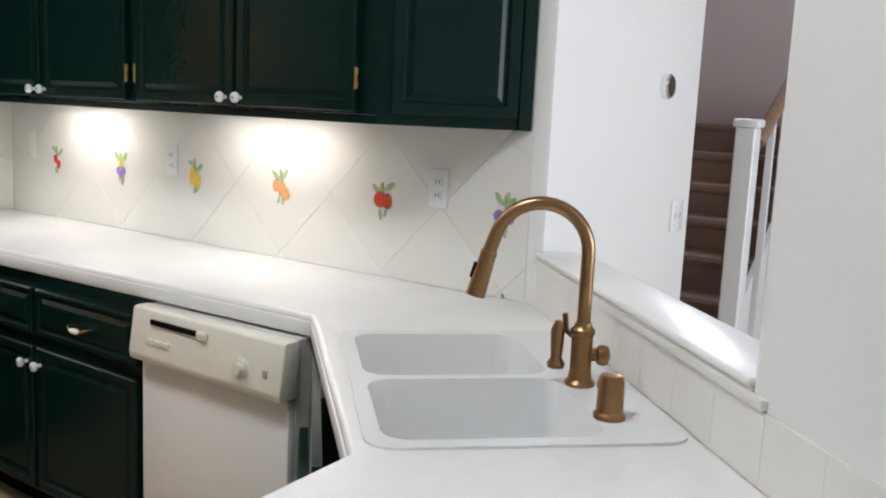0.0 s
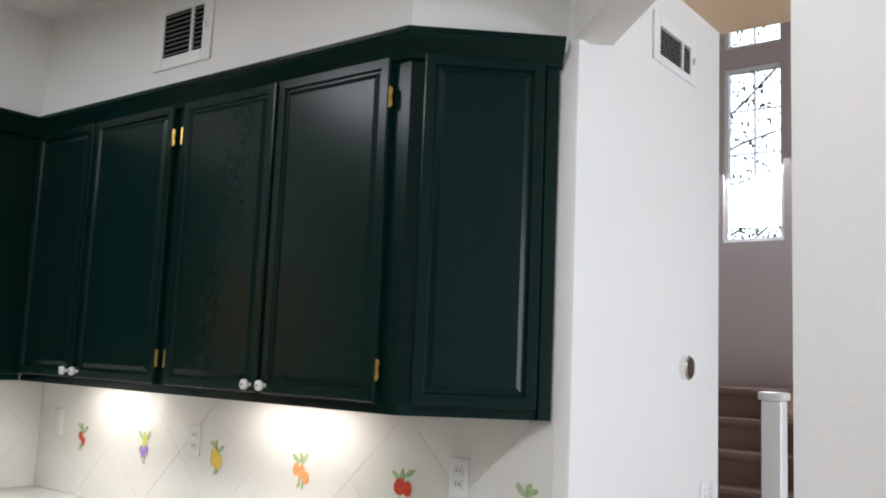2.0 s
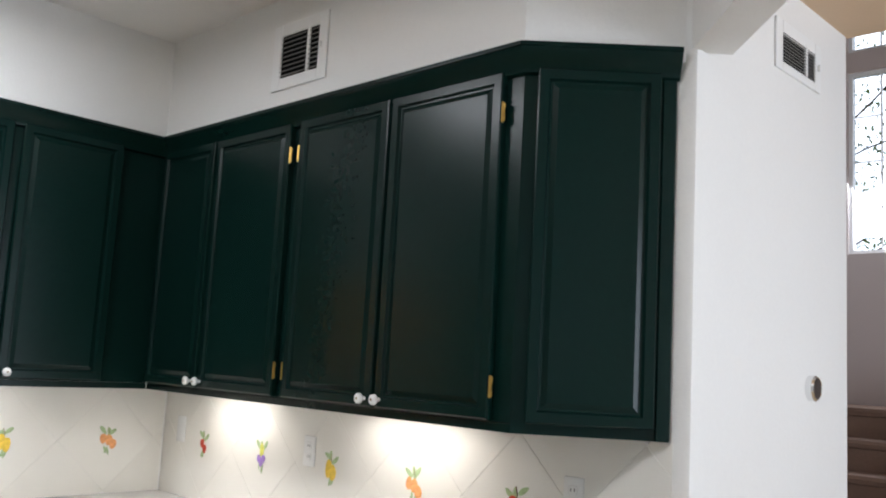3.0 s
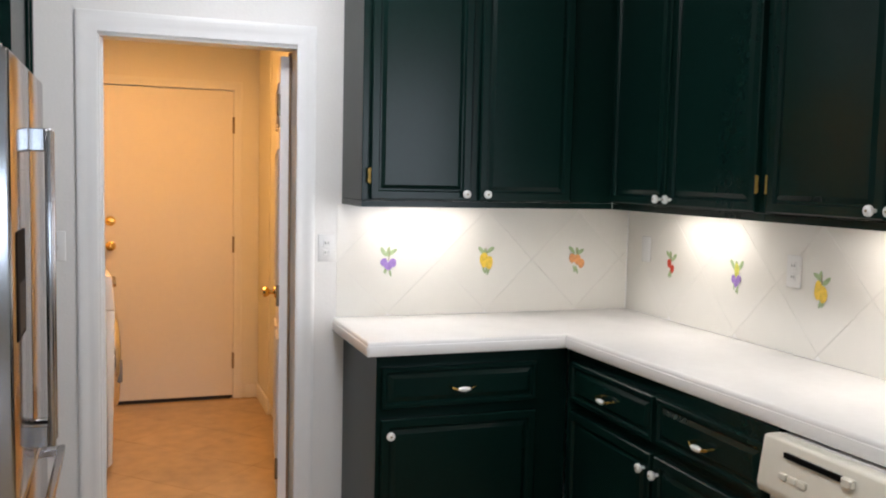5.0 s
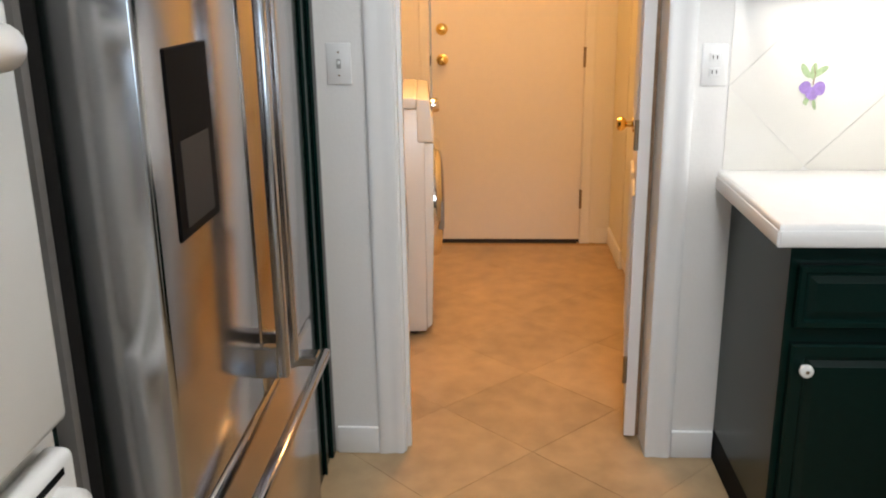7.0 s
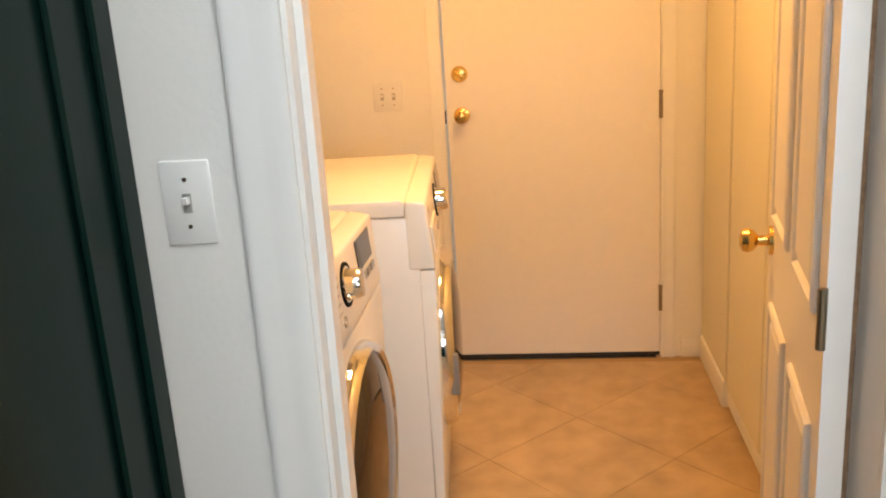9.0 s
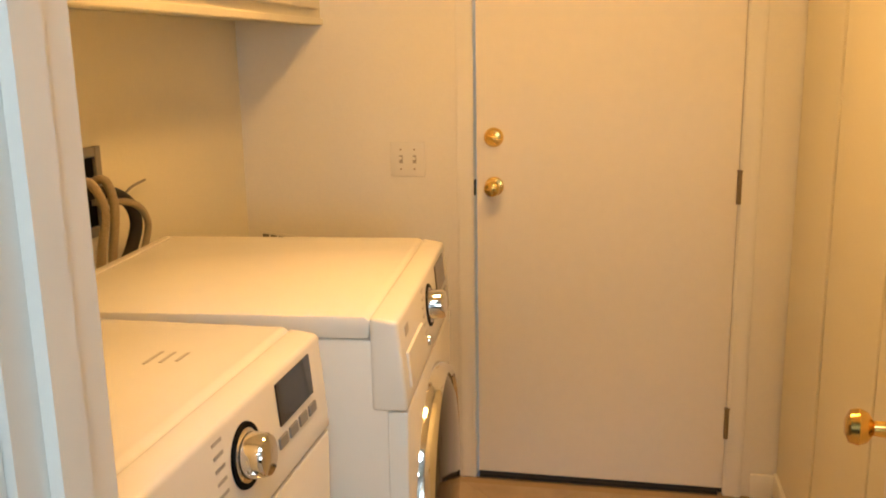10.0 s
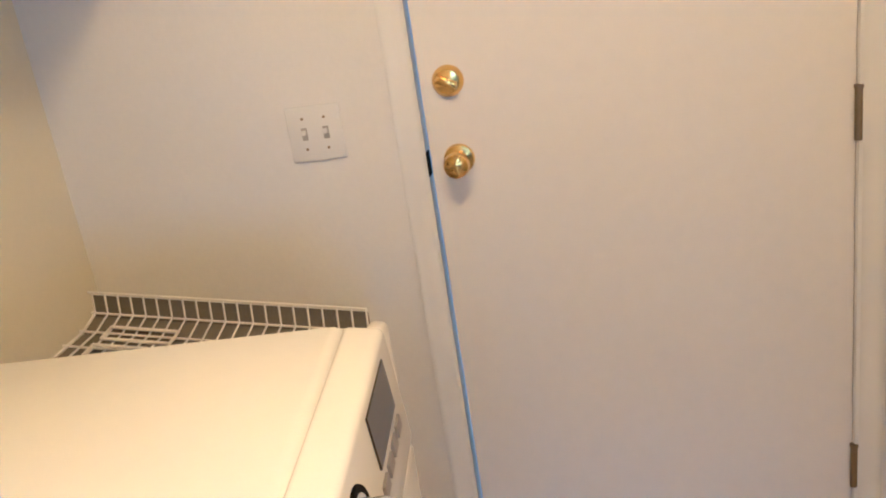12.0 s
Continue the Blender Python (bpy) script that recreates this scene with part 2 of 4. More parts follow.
wall_partition = solid("wall_partition", "wall", "white wall between kitchen and hall", "wall", (-1.36, 1.13, 0, 2.12, 1.25, CEIL + 0.05))
ceiling = structure("ceiling", boxed(-5.71, -0.74, CEIL, 2.12, 2.79, CEIL + 0.1), "ceiling", "white kitchen ceiling", "ceiling")
# no bulb is built here; the ceiling's tan colour carries its warm light
ceiling_hall = structure("ceiling_hall", boxed(-2.99, 2.80, 2.86, 1.62, 3.8, 2.98), "tan", "hall ceiling coloured tan for a warm bulb's light", "ceiling")
ceiling_stair = structure("ceiling_stair", boxed(-5.2, 3.8, 5.3, 1.62, 7.6, 5.4), "ceiling", "high stairwell ceiling", "ceiling")
soffit = structure("soffit", prism([(WEST, 2.664), (WEST, 1.275), (-5.255, 1.275), (-5.255, 2.36), (-3.245, 2.36), (-2.91, 2.664)], 2.445, CEIL), "wall",
                   "white bulkhead above the wall cabinets", "wall", False)
DIAG = pose(-2.895, 2.664, 0, 0, 0, -45)
bm = bmesh.new()
box(bm, -0.02, 0.0, 0, 1.185, 0.13, 1.05)
wall_half = structure("wall_half", sideways(bm, DIAG), "wall", "white diagonal half wall behind the sink", "wall")
bm = bmesh.new()
box(bm, 1.185, 0.0, 0, 2.2, 0.13, CEIL + 0.02, bevel=0.014, seg=3)
wall_pier = structure("wall_pier", sideways(bm, DIAG), "wall", "white diagonal wall pier with rounded edge", "wall")
bm = bmesh.new()
box(bm, -0.02, 0.004, 2.48, 1.185, 0.126, CEIL + 0.02)
wall_header = structure("wall_header", sideways(bm, DIAG), "wall", "white header above the pass-through", "wall")
bm = bmesh.new()
box(bm, 0.0, -0.006, 1.05, 1.182, 0.140, 1.066, bevel=0.006, seg=3)
ledge = structure("ledge", sideways(bm, DIAG), "counter", "white glossy ledge of the pass-through", "ledge")

# laundry shell
wall_laundry_back = solid("wall_laundry_back", "wall", "cream laundry wall with the white door", "wall", (BACK - 0.12, -0.65, 0, BACK, 0.266, 2.5), (BACK - 0.12, 1.107, 0, BACK, 1.42, 2.5), (BACK - 0.12, 0.266, 2.06, BACK, 1.107, 2.5))
wall_laundry_left = solid("wall_laundry_left", "laundry_wall", "cream laundry wall behind the machines", "wall", (BACK, -0.65, 0, -5.71, -0.53, 2.5))
wall_laundry_right = solid("wall_laundry_right", "laundry_wall", "cream laundry wall beside the closet", "wall", (BACK, 1.30, 0, -5.71, 1.42, 2.5))
ceiling_laundry = structure("ceiling_laundry", boxed(BACK, -0.53, 2.44, -5.71, 1.30, 2.5), "ceiling", "cream laundry ceiling", "ceiling")

# hall and stairwell shell
wall_stair_back = solid("wall_stair_back", "taupe", "taupe stairwell wall with tall windows", "wall", (-5.2, 7.4, 0, -4.15, 7.55, 5.3), (-3.68, 7.4, 0, 1.62, 7.55, 5.3), (-4.15, 7.4, 0, -3.68, 7.55, 2.56), (-4.15, 7.4, 3.98, -3.68, 7.55, 4.14), (-4.15, 7.4, 4.95, -3.68, 7.55, 5.3))
wall_stair_left = solid("wall_stair_left", "taupe", "taupe stairwell side wall", "wall", (-5.3, 3.8, 0, -5.2, 7.55, 5.3), (-5.2, 3.7, 0, -3.0, 3.8, 5.3))
wall_hall_east = solid("wall_hall_east", "wall", "white hall wall with a wide window opening", "wall", (1.5, 1.25, 0, 1.62, 7.4, 0.6), (1.5, 1.25, 2.6, 1.62, 7.4, 5.3), (1.5, 1.25, 0.6, 1.62, 2.6, 2.6), (1.5, 4.6, 0.6, 1.62, 7.4, 2.6))
ceiling_mid = structure("ceiling_dining", boxed(-2.87, 1.25, 2.98, 1.62, 2.80, 3.05), "ceiling", "white ceiling of the room past the ledge", "ceiling")
wall_upper = solid("wall_upper", "tan", "wall above the hall ceiling in its bulb-lit tan", "wall", (-2.87, 3.7, 2.98, 1.5, 3.8, 5.3))
# self-lit sheet whose glow stands for bright daylight beyond the stairwell windows
backdrop = structure("backdrop", boxed(-30, 60, -0.3, 20, 60.2, 40), "sky_glow", "glowing pale sheet standing for sky and distance outside", "backdrop")
ground = solid("ground", "lawn", "green lawn outside", "ground", (-900, -900, -0.5, 900, 900, -0.3))

# ---------- cabinets ----------


def panel_door(w, h, t=0.02, stile=0.055):
    """A raised-panel door: x 0..w, z 0..h, its front towards -y at -t."""
    bm = bmesh.new()
    box(bm, 0, -t, 0, w, 0, h)
    bmesh.ops.recalc_face_normals(bm, faces=bm.faces)
    front = [f for f in bm.faces if f.normal.y < -0.9]
    bmesh.ops.inset_region(bm, faces=front, thickness=0.006, depth=0.004)
    bmesh.ops.inset_region(bm, faces=front, thickness=stile - 0.018, depth=0.0)
    bmesh.ops.inset_region(bm, faces=front, thickness=0.008, depth=-0.009)
    bmesh.ops.inset_region(bm, faces=front, thickness=0.008, depth=0.0)
    bmesh.ops.inset_region(bm, faces=front, thickness=0.022, depth=0.007)
    return bm


def add_knob(parent, x, y, z):
    m = Matrix.Translation((x, y, z)) @ pose(0, 0, 0, 90)
    k = part("knob", lathe([(0.006, 0), (0.006, 0.012), (0.013, 0.016), (0.0165, 0.022), (0.0155, 0.029), (0.009, 0.033)], m, 20), "knob", parent, "white ceramic knob")
    part("screw", lathe([(0.0045, 0.0325), (0.004, 0.035)], m, 10), "hinge", k)


def add_hinge(parent, x, y, z):
    bm = bmesh.new()
    for dz in (-0.018, 0.018):
        box(bm, x - 0.008, y - 0.004, z + dz - 0.009, x + 0.008, y, z + dz + 0.009, bevel=0.002)
    box(bm, x - 0.005, y - 0.003, z - 0.009, x + 0.005, y, z + 0.009)
    rod(bm, (x, y - 0.004, z - 0.03), (x, y - 0.004, z + 0.03), 0.0042, seg=10)
    part("hinge", bm, "hinge_brass", parent, "worn brass hinge")


def add_pull(parent, x, y, z):
    p = part("pull", tube([(x - 0.048, y, z + 0.004), (x - 0.044, y - 0.022, z + 0.003), (x - 0.025, y - 0.028, z - 0.003), (x + 0.025, y - 0.028, z - 0.003), (x + 0.044, y - 0.022, z + 0.003), (x + 0.048, y, z + 0.004)], 0.0045, 10),
             "brass", parent, "brass drawer pull with white ceramic centre")
    part("grip", lathe([(0.004, -0.026), (0.009, -0.012), (0.010, 0), (0.009, 0.012), (0.004, 0.026)], Matrix.Translation((x, y - 0.028, z - 0.003)) @ pose(0, 0, 0, 0, 90), 14), "knob", p)


def wall_cabinet(m, width, doors, label, depth=0.31, z0=1.395, z1=2.44, hinges=True):
    """Front at local y = 0, body behind it; doors as (x0, x1, side of the knob)."""
    c = thing("wall_cabinet", m, label, "cabinet", "green wall cabinets")
    part("body", boxed(0, 0, z0 + 0.025, width, depth, z1, bevel=0.002), "green", c)
    part("light_rail", boxed(0, 0.0, z0, width, 0.02, z0 + 0.024), "green", c)
    part("side_rail", boxed(0, 0.021, z0, 0.018, depth, z0 + 0.024), "green", c)
    for x0, x1, side in doors:
        d = part("door", sideways(panel_door(x1 - x0, 0.985), Matrix.Translation((x0, -0.001, z0 + 0.03))), "green", c, smooth=False)
        kx = x1 - 0.026 if side == "r" else x0 + 0.026
        if side in "rl":
            add_knob(d, kx, -0.025, z0 + 0.055)
        hx = x0 - 0.004 if side == "r" else x1 + 0.004
        if hinges and (x0, x1) not in ((0.015, 0.42), (0.478, 0.885)):
            for hz in (0.12, 0.895):
                add_hinge(d, hx, -0.018, z0 + hz)
    return c


def base_cabinet(m, width, fronts, label, depth=0.57, toe=0.1):
    c = thing("base_cabinet", m, label, "cabinet", "green base cabinets")
    part("body", boxed(0, 0, toe, width, depth, 0.857, bevel=0.002), "green", c)
    part("toe_kick", boxed(0, 0.07, 0, width, depth, toe - 0.001), "black", c)
    for x0, x1, side in fronts:
        dr = part("drawer", sideways(panel_door(x1 - x0, 0.155, stile=0.035), Matrix.Translation((x0, -0.001, 0.655))), "green", c, smooth=False)
        add_pull(dr, (x0 + x1) / 2, -0.024, 0.725)
        d = part("door", sideways(panel_door(x1 - x0, 0.49), Matrix.Translation((x0, -0.001, 0.125))), "green", c, smooth=False)
        add_knob(d, x1 - 0.03 if side == "r" else x0 + 0.03, -0.025, 0.56)
    return c


FY, FX = 2.375, -5.255
GREEN_UP = "dark green painted wall cabinet with raised-panel doors"
wall_cabinet(pose(-5.25, FY, 0), 0.955, [(0.015, 0.42, "r"), (0.435, 0.93, "l")], GREEN_UP + " and ceramic knobs", depth=0.285)
wall_cabinet(pose(-4.293, FY, 0), 1.043, [(0.03, 0.499, "r"), (0.515, 0.98, "l")], GREEN_UP + ", brass hinges showing", depth=0.285)
# the end cabinet is cut off at an angle
bm = prism([(-3.248, FY), (-2.935, 2.662), (-3.248, 2.662)], 1.395, 2.44)
end = thing("wall_cabinet", pose(-3.248, FY, 0), "dark green angled end wall cabinet with one raised-panel door", "cabinet", "green wall cabinets")
part("body", sideways(bm, Matrix.Translation((3.248, -FY, 0))), "green", end, smooth=False)
ang = math.degrees(math.atan2(2.662 - FY, 0.313))
part("door", sideways(panel_door(0.345, 0.985), pose(0, 0, 0, 0, 0, ang) @ Matrix.Translation((0.035, -0.001, 1.425))), "green", end, smooth=False)
part("stile", sideways(boxed(0.385, -0.012, 1.395, 0.424, 0.001, 2.44, bevel=0.003), pose(0, 0, 0, 0, 0, ang)), "green", end)
WESTM = pose(FX, 1.280, 0, 0, 0, 90)
wall_cabinet(WESTM, 1.095, [(0.03, 0.441, "r"), (0.478, 0.885, "l")], GREEN_UP + " beside the laundry doorway", depth=0.33)

# crown moulding along the three faces


def crown(points, name="crown_moulding"):
    prof = [(0.0, 2.392), (0.012, 2.398), (0.014, 2.41), (0.03, 2.432), (0.042, 2.449), (0.046, 2.462), (0.05, 2.464), (0.05, 2.476), (0.0, 2.476)]
    bm = bmesh.new()
    rings = []
    pts = [Vector((*p, 0)) for p in points]
    for i, p in enumerate(pts):
        a = (pts[i] - pts[i - 1]).normalized() if i else None
        b = (pts[i + 1] - pts[i]).normalized() if i < len(pts) - 1 else None
        na, nb = (Vector((d.y, -d.x, 0)) if d else None for d in (a, b))
        n = na or nb
        if na and nb:
            n = (na + nb).normalized()
            n = n / max(n.dot(na), 0.3)
        rings.append([bm.verts.new(p + n * o + Vector((0, 0, z))) for o, z in prof])
    for a, b in zip(rings, rings[1:]):
        for k in range(len(prof)):
            bm.faces.new((a[k], a[(k + 1) % len(prof)], b[(k + 1) % len(prof)], b[k]))
    bm.faces.new(rings[0])
    bm.faces.new(rings[-1][::-1])
    bmesh.ops.recalc_face_normals(bm, faces=bm.faces)
    return structure(name, bm, "green", "dark green crown moulding on the wall cabinets", "moulding")


crown([(WEST + 0.003, 1.277), (FX + 0.004, 1.277), (FX + 0.004, FY - 0.004), (-3.246, FY - 0.004), (-2.925, 2.66)])

# under-cabinet lamps, behind the cabinets' lower rails
for ux, uy, sx, sy in ((-4.92, 2.52, 0.42, 0.07), (-3.88, 2.52, 0.47, 0.07), (-5.44, 1.62, 0.07, 0.44)):
    u = thing("under_cabinet_lamp", pose(ux, uy, 0), "slim white lamp under a wall cabinet", "lamp", "under-cabinet lamps")
    part("housing", boxed(-sx / 2, -sy / 2, 1.406, sx / 2, sy / 2, 1.4195, bevel=0.002), "appliance", u)
    part("diffuser", boxed(-sx / 2 + 0.01, -sy / 2 + 0.01, 1.401, sx / 2 - 0.01, sy / 2 - 0.01, 1.4055), "lamp", u)

GREEN_LOW = "dark green painted base cabinet with drawers above doors"
BY, BX = 2.085, -5.055
base_cabinet(pose(BX, 1.295, 0, 0, 0, 90), 0.788, [(0.016, 0.645, "l")], "dark green base cabinet with a wide drawer, beside the doorway", depth=0.53)
base_cabinet(pose(-5.05, BY, 0), 1.202, [(0.06, 0.635, "r"), (0.655, 1.185, "l")], GREEN_LOW, depth=0.57)
cz = thing("base_cabinet", pose(-3.195, BY, 0), "dark green angled sink base cabinet", "cabinet", "green base cabinets")
part("body", prism([(0.0, 0.0), (0.54, -0.57), (0.60, -0.77), (1.63, -0.77), (0.30, 0.55), (0.0, 0.55)], 0.1, 0.70), "green", cz, smooth=False)
part("rail", sideways(boxed(0.0, 0.002, 0.70, 0.78, 0.02, 0.857), pose(0, 0, 0, 0, 0, -46.5)), "green", cz)
part("toe_kick", prism([(0.06, 0.06), (0.56, -0.50), (1.4, -0.70), (0.30, 0.5)], 0, 0.099), "black", cz, smooth=False)
part("door", sideways(panel_door(0.33, 0.52), pose(0, 0, 0, 0, 0, -46.5) @ Matrix.Translation((0.04, -0.001, 0.13))), "green", cz, smooth=False)
part("door", sideways(panel_door(0.33, 0.52), pose(0, 0, 0, 0, 0, -46.5) @ Matrix.Translation((0.39, -0.001, 0.13))), "green", cz, smooth=False)

# ---------- dishwasher ----------
dw = thing("dishwasher", pose(-3.842, 2.07, 0), "white dishwasher with cream control panel, closed", "dishwasher")
part("body", boxed(0.005, 0.02, 0.1, 0.596, 0.56, 0.85), "appliance", dw)
part("door_panel", boxed(0.004, -0.008, 0.12, 0.597, 0.018, 0.695, bevel=0.006, seg=2), "appliance", dw)
cp = part("control_panel", sideways(prism([(-0.045, 0.70), (-0.05, 0.72), (-0.032, 0.848), (-0.022, 0.852), (0.02, 0.852), (0.02, 0.70)], 0.0, 0.606, bevel=0.004), Matrix(((0, 0, 1, 0), (1, 0, 0, 0), (0, 1, 0, 0), (0, 0, 0, 1)))), "cream", dw, "yellowed cream control panel")
part("latch_slot", boxed(0.09, -0.044, 0.812, 0.29, -0.030, 0.826), "black", cp)
part("latch", boxed(0.29, -0.052, 0.806, 0.325, -0.034, 0.83, bevel=0.004), "cream", cp)
part("dial", lathe([(0.026, 0), (0.024, 0.012), (0.016, 0.014), (0.015, 0.026)], Matrix.Translation((0.463, -0.04, 0.765)) @ pose(0, 0, 0, 90), 24), "cream", cp, "yellowed round dial")
for k in range(3):
    part("button", boxed(0.08 + 0.035 * k, -0.050, 0.755, 0.108 + 0.035 * k, -0.04, 0.772, bevel=0.002), "cream", cp)
part("emblem", boxed(0.543, -0.0475, 0.755, 0.555, -0.044, 0.775), "print", cp)
part("toe_kick", boxed(0.01, 0.06, 0.0, 0.596, 0.08, 0.1), "black", dw)

# ---------- countertop with its sink opening ----------
SINK = pose(-2.645, 2.01, 0, 0, 0, -45)


def ring(cx, cy, w, d, r, n=5):
    out = []
    for sx, sy, a0 in ((1, 1, 0), (-1, 1, 90), (-1, -1, 180), (1, -1, 270)):
        for k in range(n + 1):
            a = radians(a0 + 90 * k / n)
            out.append((cx + sx * (w / 2 - r) + r * math.cos(a), cy + sy * (d / 2 - r) + r * math.sin(a)))
    return out


def holed(outer, holes, z, thick):
    bm = bmesh.new()
    edges = []
    for loop in (outer, *holes):
        vs = [bm.verts.new((x, y, z)) for x, y in loop]
        edges += [bm.edges.new((vs[k], vs[(k + 1) % len(vs)])) for k in range(len(vs))]
    bmesh.ops.triangle_fill(bm, edges=edges, use_beauty=True)
    bmesh.ops.recalc_face_normals(bm, faces=bm.faces)
    if sum(f.normal.z for f in bm.faces) < 0:
        bmesh.ops.reverse_faces(bm, faces=bm.faces)
    out = bmesh.ops.extrude_face_region(bm, geom=bm.faces[:])
    low = [g for g in out["geom"] if isinstance(g, bmesh.types.BMVert)]
    bmesh.ops.translate(bm, vec=(0, 0, -thick), verts=low)
    bmesh.ops.recalc_face_normals(bm, faces=bm.faces)
    return bm


hole = [(SINK @ Vector((x, y, 0))).to_2d() for x, y in ring(0.05, 0, 0.71, 0.52, 0.05)]
OUT = [(WEST - 0.012, 2.676), (WEST - 0.012, 1.25), (-5.012, 1.25), (-5.012, 2.05), (-3.225, 2.118), (-2.56, 1.50), (-2.55, 1.30), (-1.515, 1.30), (-2.891, 2.676)]
bm = holed(OUT, [hole], 0.914, 0.055)
rim = [e for e in bm.edges if all(v.co.z > 0.913 for v in e.verts) and len(e.link_faces) == 2 and abs(e.link_faces[0].normal.z + e.link_faces[1].normal.z) < 1.5 and all(v.co.z > 0.9 for v in e.verts)]
bmesh.ops.bevel(bm, geom=rim, offset=0.012, segments=3, affect="EDGES", profile=0.5)
countertop = tagged(mesh_object("countertop", bm, "counter", True), "white glossy countertop running round the kitchen corner", "countertop")

FRONT = [(-5.59, 1.25), (-5.012, 1.25), (-5.012, 2.05), (-3.225, 2.118), (-2.56, 1.50), (-2.55, 1.30)]
for (ax, ay), (bx, by) in zip(FRONT, FRONT[1:]):
    run = math.hypot(bx - ax, by - ay)
    part("edge_trim", sideways(boxed(0.002, -0.0035, 0.8615, run - 0.002, 0.004, 0.8975, bevel=0.003, seg=2), pose(ax, ay, 0, 0, 0, math.degrees(math.atan2(by - ay, bx - ax)))), "counter", countertop)

sink = thing("kitchen_sink", SINK, "white porcelain double-bowl sink set in the countertop", "sink")
bowls = [ring(-0.122, -0.055, 0.325, 0.38, 0.05), ring(0.226, -0.055, 0.325, 0.38, 0.05)]
bm = holed(ring(0.05, 0, 0.74, 0.55, 0.05), bowls, 0.919, 0.0045)
part("rim", bm, "porcelain", sink)
for loop in bowls:
    cx = sum(p[0] for p in loop) / len(loop)
    bm = bmesh.new()
    rings = []
    for s, z in ((1.0, 0.9175), (0.985, 0.90), (0.95, 0.78), (0.91, 0.75), (0.82, 0.742)):
        rings.append([bm.verts.new((cx + (x - cx) * s, -0.055 + (y + 0.055) * s, z)) for x, y in loop])
    for a, b in zip(rings, rings[1:]):
        for k in range(len(a)):
            bm.faces.new((a[k], a[(k + 1) % len(a)], b[(k + 1) % len(a)], b[k]))
    bm.faces.new(rings[-1])
    bmesh.ops.recalc_face_normals(bm, faces=bm.faces)
    b = part("bowl", bm, "porcelain", sink)
    part("drain", lathe([(0.045, 0.7425), (0.043, 0.746), (0.02, 0.7445)], Matrix.Translation((cx, -0.055, 0)), 20), "steel", b, "steel drain")

# faucet: local +x reaches out over the sink
FA = pose(-2.447, 2.056, 0.919, 0, 0, -150)
faucet = thing("faucet", FA, "brushed bronze gooseneck kitchen faucet at the sink", "faucet")
part("base", lathe([(0.030, 0.0), (0.030, 0.006), (0.024, 0.012), (0.021, 0.03), (0.021, 0.10), (0.024, 0.104), (0.024, 0.112), (0.018, 0.118), (0.016, 0.125)]), "bronze", faucet)
arc = [(0, 0, 0.12), (0, 0, 0.23)] + [(0.092 - 0.092 * math.cos(radians(a)), 0, 0.262 + 0.092 * math.sin(radians(a))) for a in range(0, 166, 11)]
arc.append((arc[-1][0] + 0.011, 0, arc[-1][2] - 0.035))
part("neck", tube(arc, 0.0135, 16), "bronze", faucet)
tip = Vector(arc[-1])
sp = part("spray_head", rodded(tip, tip + Vector((0.022, 0, -0.085)), 0.0155, 0.0195, 20), "bronze", faucet)
part("button", rodded(tip + Vector((0.022, 0, -0.02)), tip + Vector((0.03, 0, -0.05)), 0.006, 0.006, 10), "black", sp)
part("collar", rodded(tip + Vector((-0.001, 0, 0.004)), tip + Vector((0.001, 0, -0.005)), 0.0165, 0.0165, 20), "bronze", sp)
part("side_knob", lathe([(0.013, 0.015), (0.013, 0.028), (0.019, 0.032), (0.021, 0.042), (0.018, 0.052), (0.008, 0.056)], Matrix.Translation((0, 0, 0.062)) @ pose(0, 0, 0, 0, -90), 20), "bronze", faucet)
lv = part("lever", tube([(0, -0.015, 0.075), (0.012, -0.03, 0.085), (0.03, -0.03, 0.10), (0.035, -0.028, 0.135)], 0.006, 10), "bronze", faucet)
hd = part("side_spray", lathe([(0.016, 0.0), (0.018, 0.008), (0.011, 0.02), (0.013, 0.05), (0.014, 0.075), (0.006, 0.095)], Matrix.Translation((0.048, -0.006, 0.03))), "bronze", faucet)
soap = thing("soap_dispenser", pose(-2.318, 1.915, 0.919), "bronze air-gap cap beside the faucet", "air gap")
part("cap", lathe([(0.029, 0), (0.029, 0.008), (0.024, 0.012), (0.023, 0.07), (0.019, 0.078), (0.012, 0.08)]), "bronze", soap)
part("slot", boxed(-0.0235, -0.007, 0.05, -0.021, 0.007, 0.064), "black", soap)

# ---------- wall ovens ----------
SX = -4.012
tower = thing("oven_cabinet", pose(SX, 0.055, 0), "dark green tall cabinet housing the white wall oven", "cabinet")
part("side_panel", boxed(-0.108, -0.67, 0.0, -0.04, -0.035, 1.62), "green", tower)
part("side_panel", boxed(0.785, -0.67, 0.0, 0.83, 0.0, 1.62), "green", tower)
part("upper_body", boxed(-0.108, -0.67, 1.625, 0.83, 0.0, 2.44), "green", tower)
part("plinth", boxed(-0.038, -0.67, 0.0, 0.784, 0.0, 0.14), "green", tower)
for x0, x1, side in ((-0.005, 0.385, "r"), (0.40, 0.80, "l")):
    d = part("door", sideways(panel_door(x1 - x0, 0.74), pose(0, 0, 0, 0, 0, 180) @ Matrix.Translation((-x1, -0.001, 1.655))), "green", tower, smooth=False)
    kx = x1 - 0.03 if side == "r" else x0 + 0.03
    bmk = lathe([(0.006, 0), (0.006, 0.012), (0.013, 0.016), (0.0165, 0.022), (0.0155, 0.029), (0.009, 0.033)], Matrix.Translation((kx, 0.025, 1.70)) @ pose(0, 0, 0, -90), 20)
    part("knob", bmk, "knob", d, "white ceramic knob")

